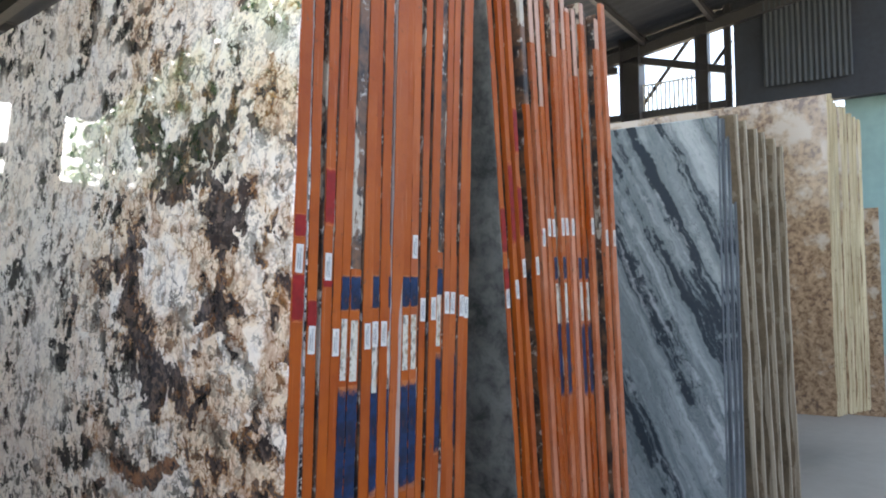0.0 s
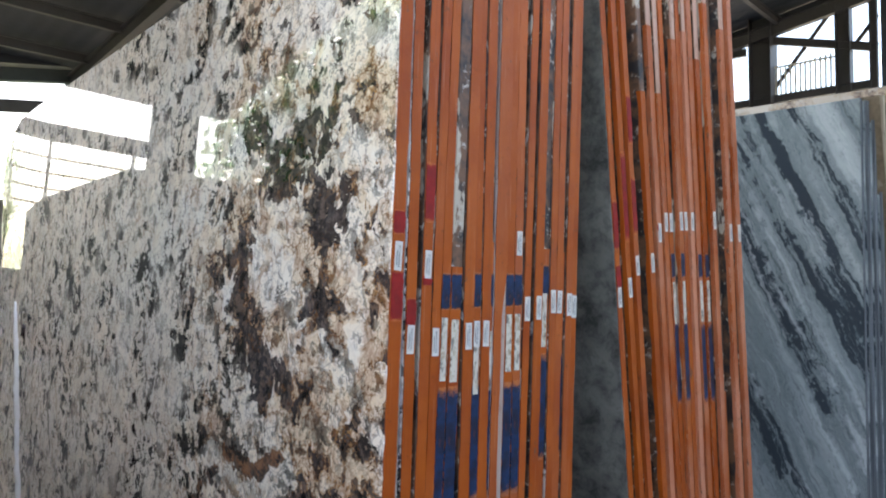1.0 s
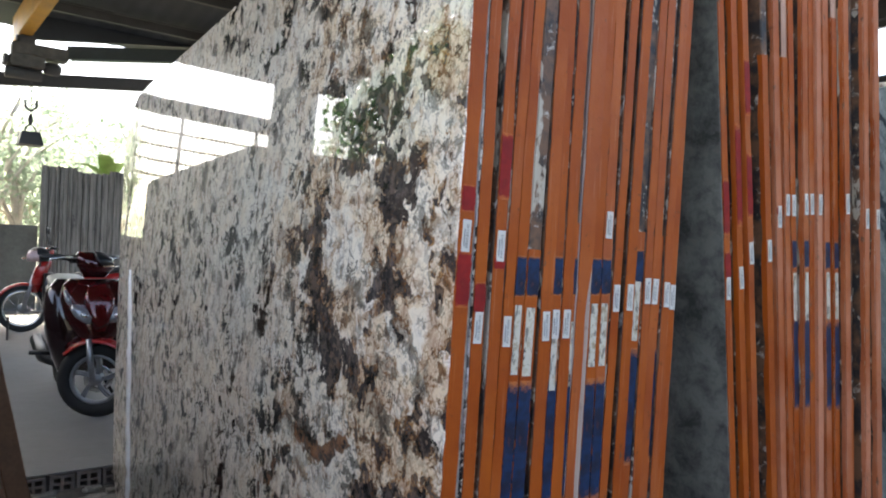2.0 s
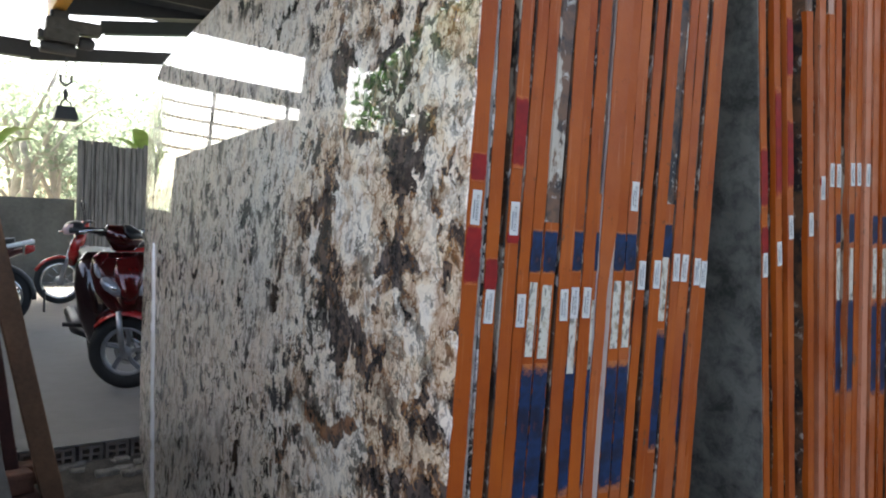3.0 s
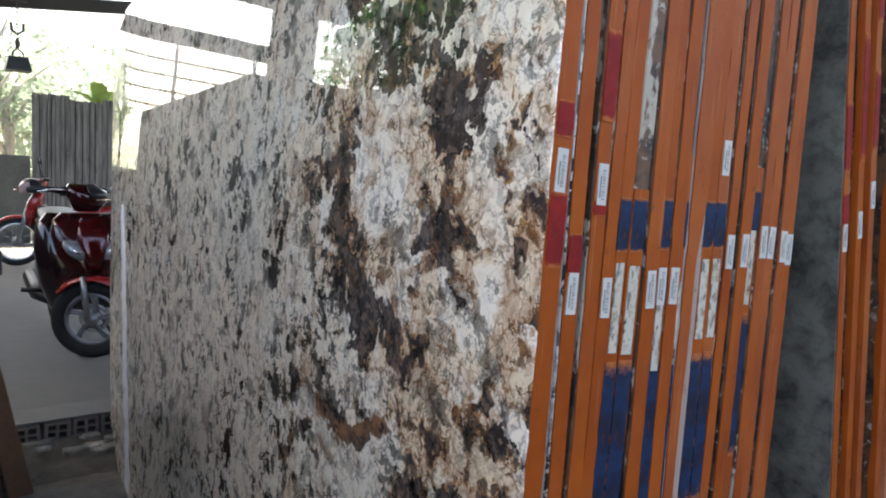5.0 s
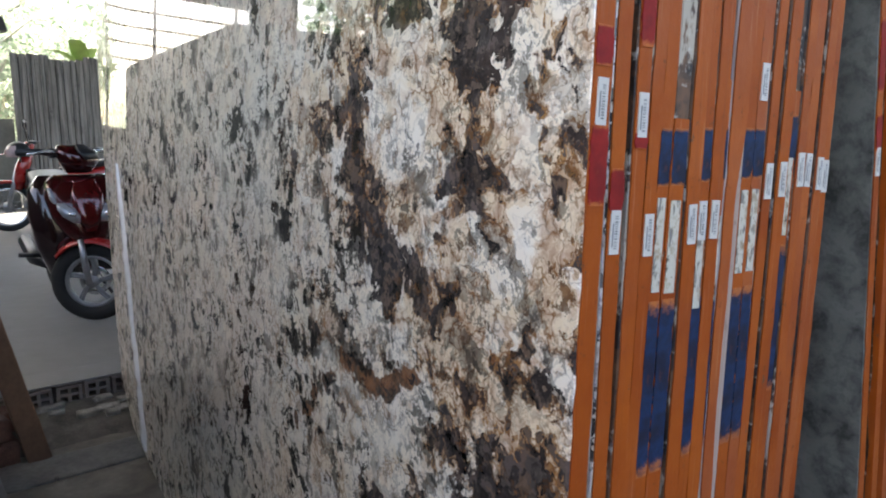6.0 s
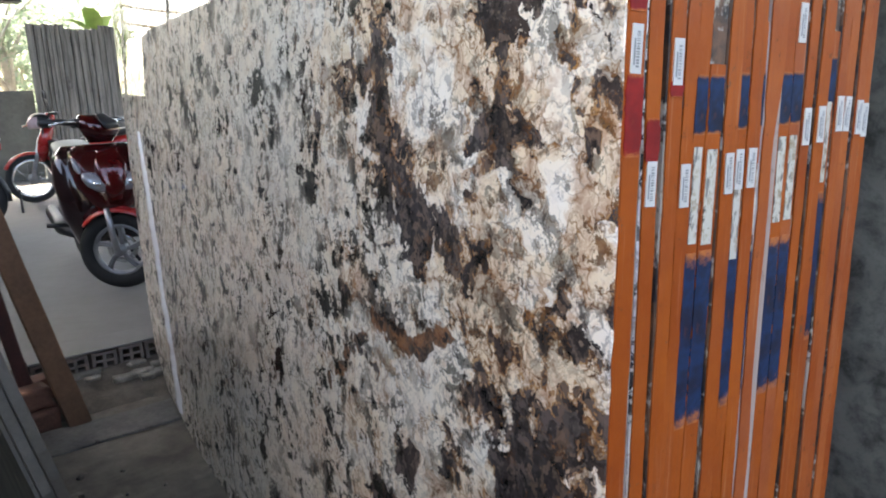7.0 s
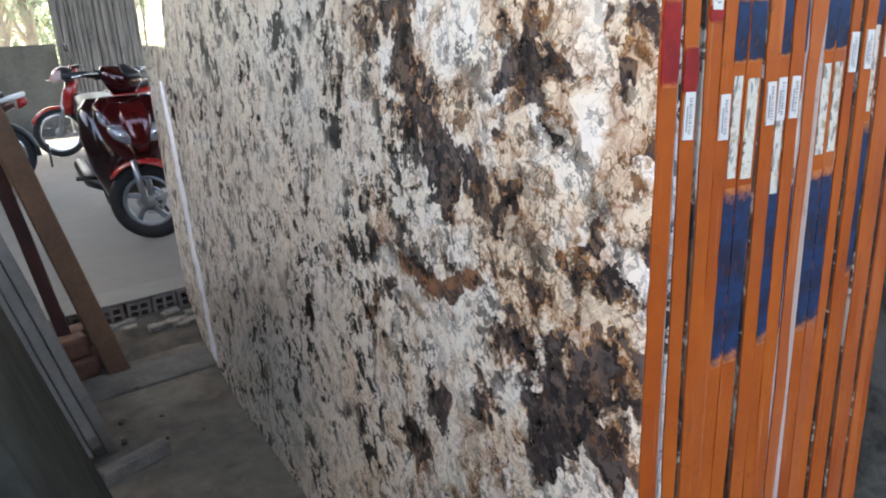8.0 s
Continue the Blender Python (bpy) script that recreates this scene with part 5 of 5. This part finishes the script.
    part("engine", loft([((-0.85, 0.02, 0.30), 0.10, 0.09, "x"), ((-1.1, 0.04, 0.27), 0.11, 0.10, "x"), ((-1.32, 0.05, 0.26), 0.08, 0.07, "x")], 16, 3), SILVER, t)
    part("exhaust", tube([(-0.8, -0.12, 0.25), (-1.05, -0.16, 0.27), (-1.35, -0.17, 0.36)], [0.03, 0.055, 0.05], 12), BLACK, t)
    part("foot_peg", tube([(-0.72, -0.16, 0.33), (-0.74, -0.30, 0.34)], 0.016, 8), BLACK, t)
    part("foot_peg", tube([(-0.72, 0.16, 0.33), (-0.74, 0.30, 0.34)], 0.016, 8), BLACK, t)
    wheel(t, "rear_wheel", pose(-1.27, 0, R), R, True, 0.05)
    part("rear_fender", fender(R + 0.04, 0.075, 60, 190), BLACK, t).matrix_basis = pose(-1.27, 0, R)
    part("side_stand", tube([(-0.75, 0.14, 0.24), (-0.72, 0.26, 0.012)], 0.012, 8), BLACK, t)
    return t


def underbone(m, steer, red, label):
    """A step-through motorbike with spoked wheels; origin at the front wheel's footprint, nose along +x."""
    R = 0.285
    t = thing("motorbike", m, label, "motorbike", "parked motorbikes")
    st = pose(0, 0, R, 0, 0, steer)
    wheel(t, "front_wheel", st, R, False, 0.036)
    part("front_fender", fender(R + 0.03, 0.055, 25, 170), red, t, "red front mudguard").matrix_basis = st
    for s in (-1, 1):
        part("fork_leg", tube([(0, 0.07 * s, 0), (-0.07, 0.07 * s, 0.26), (-0.14, 0.06 * s, 0.5)], [0.022, 0.022, 0.018], 10), SILVER, t).matrix_basis = st
    part("leg_shield", loft([((-0.12, 0, 0.48), 0.05, 0.05, "z"), ((-0.15, 0, 0.62), 0.14, 0.07, "z"), ((-0.20, 0, 0.78), 0.17, 0.08, "z"), ((-0.24, 0, 0.90), 0.09, 0.06, "z")], 22, 2.4), red, t)
    part("knee_guard", loft([((-0.25, 0, 0.28), 0.18, 0.03, "z"), ((-0.25, 0, 0.5), 0.22, 0.05, "z"), ((-0.26, 0, 0.72), 0.20, 0.05, "z")], 20, 3), BLACK, t)
    cover = part("handlebar_cover", loft([((-0.25, 0, 0.90), 0.07, 0.06, "z"), ((-0.24, 0, 0.97), 0.11, 0.08, "z"), ((-0.27, 0, 1.03), 0.07, 0.05, "z")], 20, 2.3), red, t)
    part("headlight", loft([((-0.165, 0, 0.93), 0.06, 0.02, "z"), ((-0.15, 0, 0.97), 0.075, 0.03, "z"), ((-0.17, 0, 1.01), 0.05, 0.02, "z")], 16, 2.2), LENS, cover)
    for s in (-1, 1):
        part("grip", tube([(-0.26, 0.09 * s, 1.0), (-0.29, 0.22 * s, 1.03), (-0.35, 0.33 * s, 1.02)], 0.016, 8), BLACK, cover)
        part("mirror", loft([((-0.24, 0.24 * s, 1.20), 0.05, 0.012, "z"), ((-0.24, 0.25 * s, 1.24), 0.06, 0.014, "z"), ((-0.24, 0.24 * s, 1.28), 0.04, 0.01, "z")], 14, 2.2), BLACK, cover)
        part("mirror_stem", tube([(-0.27, 0.18 * s, 1.03), (-0.24, 0.24 * s, 1.20)], 0.006, 6), BLACK, cover)
    part("frame_tube", loft([((-0.2, 0, 0.62), 0.06, 0.07, "x"), ((-0.45, 0, 0.48), 0.07, 0.08, "x"), ((-0.7, 0, 0.52), 0.09, 0.10, "x")], 16, 2.5), red, t)
    part("body_panel", loft([((-0.6, 0, 0.55), 0.10, 0.12, "x"), ((-0.85, 0, 0.60), 0.13, 0.12, "x"), ((-1.15, 0, 0.68), 0.12, 0.09, "x"), ((-1.42, 0, 0.76), 0.07, 0.05, "x")], 20, 2.5), red, t)
    part("seat", loft([((-0.55, 0, 0.70), 0.09, 0.03, "x"), ((-0.8, 0, 0.74), 0.13, 0.045, "x"), ((-1.1, 0, 0.79), 0.13, 0.045, "x"), ((-1.35, 0, 0.83), 0.08, 0.03, "x")], 18, 2.8), BLACK, t)
    part("engine", loft([((-0.45, 0, 0.30), 0.10, 0.09, "x"), ((-0.65, 0, 0.30), 0.13, 0.11, "x"), ((-0.85, 0, 0.31), 0.11, 0.09, "x")], 16, 3), SILVER, t)
    part("exhaust", tube([(-0.55, -0.13, 0.24), (-0.9, -0.17, 0.24), (-1.4, -0.18, 0.32)], [0.02, 0.03, 0.045], 10), CHROME, t)
    wheel(t, "rear_wheel", pose(-1.22, 0, R), R, False, 0.04)
    part("rear_fender", fender(R + 0.04, 0.065, 40, 185), BLACK, t).matrix_basis = pose(-1.22, 0, R)
    part("mud_flap", prism([(-0.06, 0.14), (0.06, 0.14), (0.05, 0.36), (-0.05, 0.36)], -1.62, -1.60), BLACK, t)
    rack = part("grab_rail", tube([(-1.15, 0.12, 0.74), (-1.32, 0.12, 0.78), (-1.48, 0.08, 0.82), (-1.50, 0.0, 0.825), (-1.48, -0.08, 0.82), (-1.32, -0.12, 0.78), (-1.15, -0.12, 0.74)], 0.022, 10), WHITE, t, "pale grab rail")
    part("tail_light", loft([((-1.44, 0, 0.74), 0.05, 0.05, "x"), ((-1.52, 0, 0.76), 0.035, 0.03, "x")], 14, 2.2), BRIGHTRED, t)
    return t


def placed(x, y, z, heading):
    """The pose of a bike whose nose points heading degrees round from +x."""
    return pose(x, y, z, 0, 0, heading)


scooter(placed(1.27, 4.93, 0.14, -91) @ Matrix.Scale(0.965, 4), 62)
underbone(placed(1.54, 10.0, 0.14, 168), 8, BRIGHTRED, "red step-through motorbike with spoked wheels and a helmet on its bars")
underbone(placed(-0.44, 8.28, 0.14, 172), 0, DARKRED, "dark red step-through motorbike seen from its rear end")

helmet = thing("helmet", pose(1.68, 9.90, 1.06), "black open helmet with a pale pink panel, hung on the handlebar", "helmet")
bm = bmesh.new()
bmesh.ops.create_uvsphere(bm, u_segments=20, v_segments=12, radius=0.13)
for v in bm.verts:
    v.co.z *= 0.9
bmesh.ops.delete(bm, geom=[v for v in bm.verts if v.co.z < -0.07], context="VERTS")
for f in bm.faces:
    f.smooth = True
part("shell", bm, BLACK, helmet, "black helmet shell")
part("side_patch", loft([((-0.055, -0.04, -0.06), 0.085, 0.075, "z"), ((-0.06, -0.04, 0.0), 0.10, 0.085, "z"), ((-0.05, -0.03, 0.07), 0.07, 0.06, "z")], 16, 2.2), plain("pale pink helmet panel", (0.66, 0.46, 0.44), 0.25, vary=0.2, scale=9), helmet, "pale pink panel")
part("visor", loft([((-0.14, 0, -0.02), 0.09, 0.008, "x"), ((-0.19, 0, -0.03), 0.07, 0.006, "x")], 14, 2.2), BRIGHTRED, helmet)
part("strap", tube([(0.0, 0.11, -0.05), (0, 0.06, -0.17), (0, -0.06, -0.17), (0, -0.11, -0.05)], 0.008, 6), BLACK, helmet)


# ---- trees round the yard ----
def leaf_cloud(rnd, centres, count, size):
    """Many small folded leaves round branch ends."""
    verts, faces = [], []
    for _ in range(count):
        c, r = rnd.choice(centres)
        d = Vector((rnd.gauss(0, 1), rnd.gauss(0, 1), rnd.gauss(0, 0.8)))
        p = c + d.normalized() * r * rnd.uniform(0.2, 1.0)
        a = Vector((rnd.gauss(0, 1), rnd.gauss(0, 1), rnd.gauss(0, 0.7) - 0.4)).normalized()
        b = a.orthogonal().normalized()
        b.rotate(Matrix.Rotation(rnd.uniform(0, 6.28), 3, a))
        s = size * rnd.uniform(0.6, 1.4)
        n0 = len(verts)
        up = a.cross(b) * s * 0.12
        verts += [p, p + a * s * 0.5 + b * s * 0.27 + up, p + a * s, p + a * s * 0.5 - b * s * 0.27 + up]
        faces += [(n0, n0 + 1, n0 + 2), (n0, n0 + 2, n0 + 3)]
    return verts, faces


def tree(seed, height, spread, leaves, size, label, leaf=LEAF, limbs=16):
    rnd = random.Random(seed)
    t = thing("tree", pose(0, 0, 0), label, "tree", "yard trees")
    trunk = bmesh.new()
    top = Vector((rnd.uniform(-0.4, 0.4), rnd.uniform(-0.4, 0.4), height * 0.62))
    pts = [Vector((0, 0, -0.2)) + (top - Vector((0, 0, -0.2))) * k / 5 + Vector((rnd.uniform(-0.1, 0.1), rnd.uniform(-0.1, 0.1), 0)) for k in range(6)]
    tube(pts, [0.16, 0.13, 0.11, 0.095, 0.08, 0.06], 9, trunk)
    ends = []
    for k in range(limbs):
        base = pts[rnd.randint(2, 5)]
        a = rnd.uniform(0, 2 * math.pi)
        reach = spread * rnd.uniform(0.5, 1.0)
        e = base + Vector((math.cos(a) * reach, math.sin(a) * reach, rnd.uniform(0.1, 0.42) * height))
        mid = (base + e) / 2 + Vector((rnd.uniform(-0.2, 0.2), rnd.uniform(-0.2, 0.2), 0.15))
        tube([base, mid, e], [0.05, 0.03, 0.012], 6, trunk)
        for q in range(3):
            ends.append((mid.lerp(e, q / 2) + Vector((rnd.gauss(0, 0.25), rnd.gauss(0, 0.25), rnd.gauss(0, 0.25))), rnd.uniform(0.35, 0.8)))
    part("trunk", trunk, BARK, t, "pale slender trunk and limbs")
    me = bpy.data.meshes.new("crown")
    v, f = leaf_cloud(rnd, ends, leaves, size)
    me.from_pydata(v, [], f)
    me.materials.append(leaf)
    crown = new("crown", me)
    crown.parent = t
    tagged(crown, "crown of small green leaves with gaps")
    return t


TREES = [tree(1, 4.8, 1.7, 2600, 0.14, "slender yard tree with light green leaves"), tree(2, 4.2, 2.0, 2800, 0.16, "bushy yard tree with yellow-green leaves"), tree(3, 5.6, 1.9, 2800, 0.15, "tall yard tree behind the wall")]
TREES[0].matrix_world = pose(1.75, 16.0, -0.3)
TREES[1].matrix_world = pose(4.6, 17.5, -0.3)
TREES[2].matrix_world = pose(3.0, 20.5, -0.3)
rnd = random.Random(9)
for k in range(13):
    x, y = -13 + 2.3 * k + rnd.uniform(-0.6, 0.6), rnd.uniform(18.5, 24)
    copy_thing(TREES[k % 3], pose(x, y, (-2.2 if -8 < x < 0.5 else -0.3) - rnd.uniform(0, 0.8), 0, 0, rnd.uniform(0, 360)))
DARK = tree(14, 5.6, 1.9, 3200, 0.17, "dense dark green tree beside the yard", DARKLEAF, 26)
DARK.matrix_world = pose(-9.4, 14.6, -0.3)
for x, y, seed in ((1.93, 15.4, 31), (2.30, 15.6, 32)):
    tree(seed, 4.6, 0.8, 350, 0.12, "slim pale-barked tree with thin leaves", LEAF, 7).matrix_world = pose(x, y, -0.3)
for x, y, size, turn in ((-5.0, 13.2, 1.35, 40), (-5.6, 14.9, 1.25, 200), (-6.3, 11.6, 1.5, 150), (-7.4, 13.8, 1.6, 260), (-8.6, 11.2, 1.6, 10)):
    copy_thing(DARK, pose(x, y, -0.3, 0, 0, turn) @ Matrix.Scale(size, 4))
for k in range(9):
    copy_thing(TREES[k % 3], pose(rnd.uniform(-17, -12), -7 + 2.7 * k, -0.3, 0, 0, rnd.uniform(0, 360)))


def palm_leaf(length, width):
    """A long drooping leaf with a rib."""
    bm = bmesh.new()
    rows_ = []
    for i in range(13):
        s = i / 12
        w = width * math.sin(math.pi * min(1, s * 0.93 + 0.07)) ** 0.6
        x, z = length * s * (1 - 0.15 * s), length * (0.75 * s - 0.75 * s * s)
        rows_.append([bm.verts.new((x, u * w, z + abs(u) * w * 0.25 + 0.01 * math.sin(40 * s) * abs(u))) for u in (-1, -0.5, 0, 0.5, 1)])
    for a, b in zip(rows_, rows_[1:]):
        for k in range(4):
            bm.faces.new((a[k], a[k + 1], b[k + 1], b[k])).smooth = True
    return bm


GREEN = plain("bright banana leaf", (0.14, 0.24, 0.06), 0.4, vary=0.2, scale=3)
for x, y, seed in ((3.6, 15.0, 1), (1.0, 14.6, 5), (-1.5, 15.0, 8)):
    rnd = random.Random(seed)
    t = thing("banana_plant", pose(x, y, -0.3), "banana plant with long broad green leaves", "plant", "banana plants")
    part("stem", tube([(0, 0, 0), (0.05, 0, 1.2), (0.0, 0.05, 2.4)], [0.11, 0.09, 0.05], 10), BARK, t)
    for k in range(7):
        part("leaf", palm_leaf(rnd.uniform(0.9, 1.3), 0.15), GREEN, t).matrix_basis = pose(0, 0, 2.2 + 0.05 * k, 0, -rnd.uniform(10, 55), k * 51 + rnd.uniform(-15, 15))
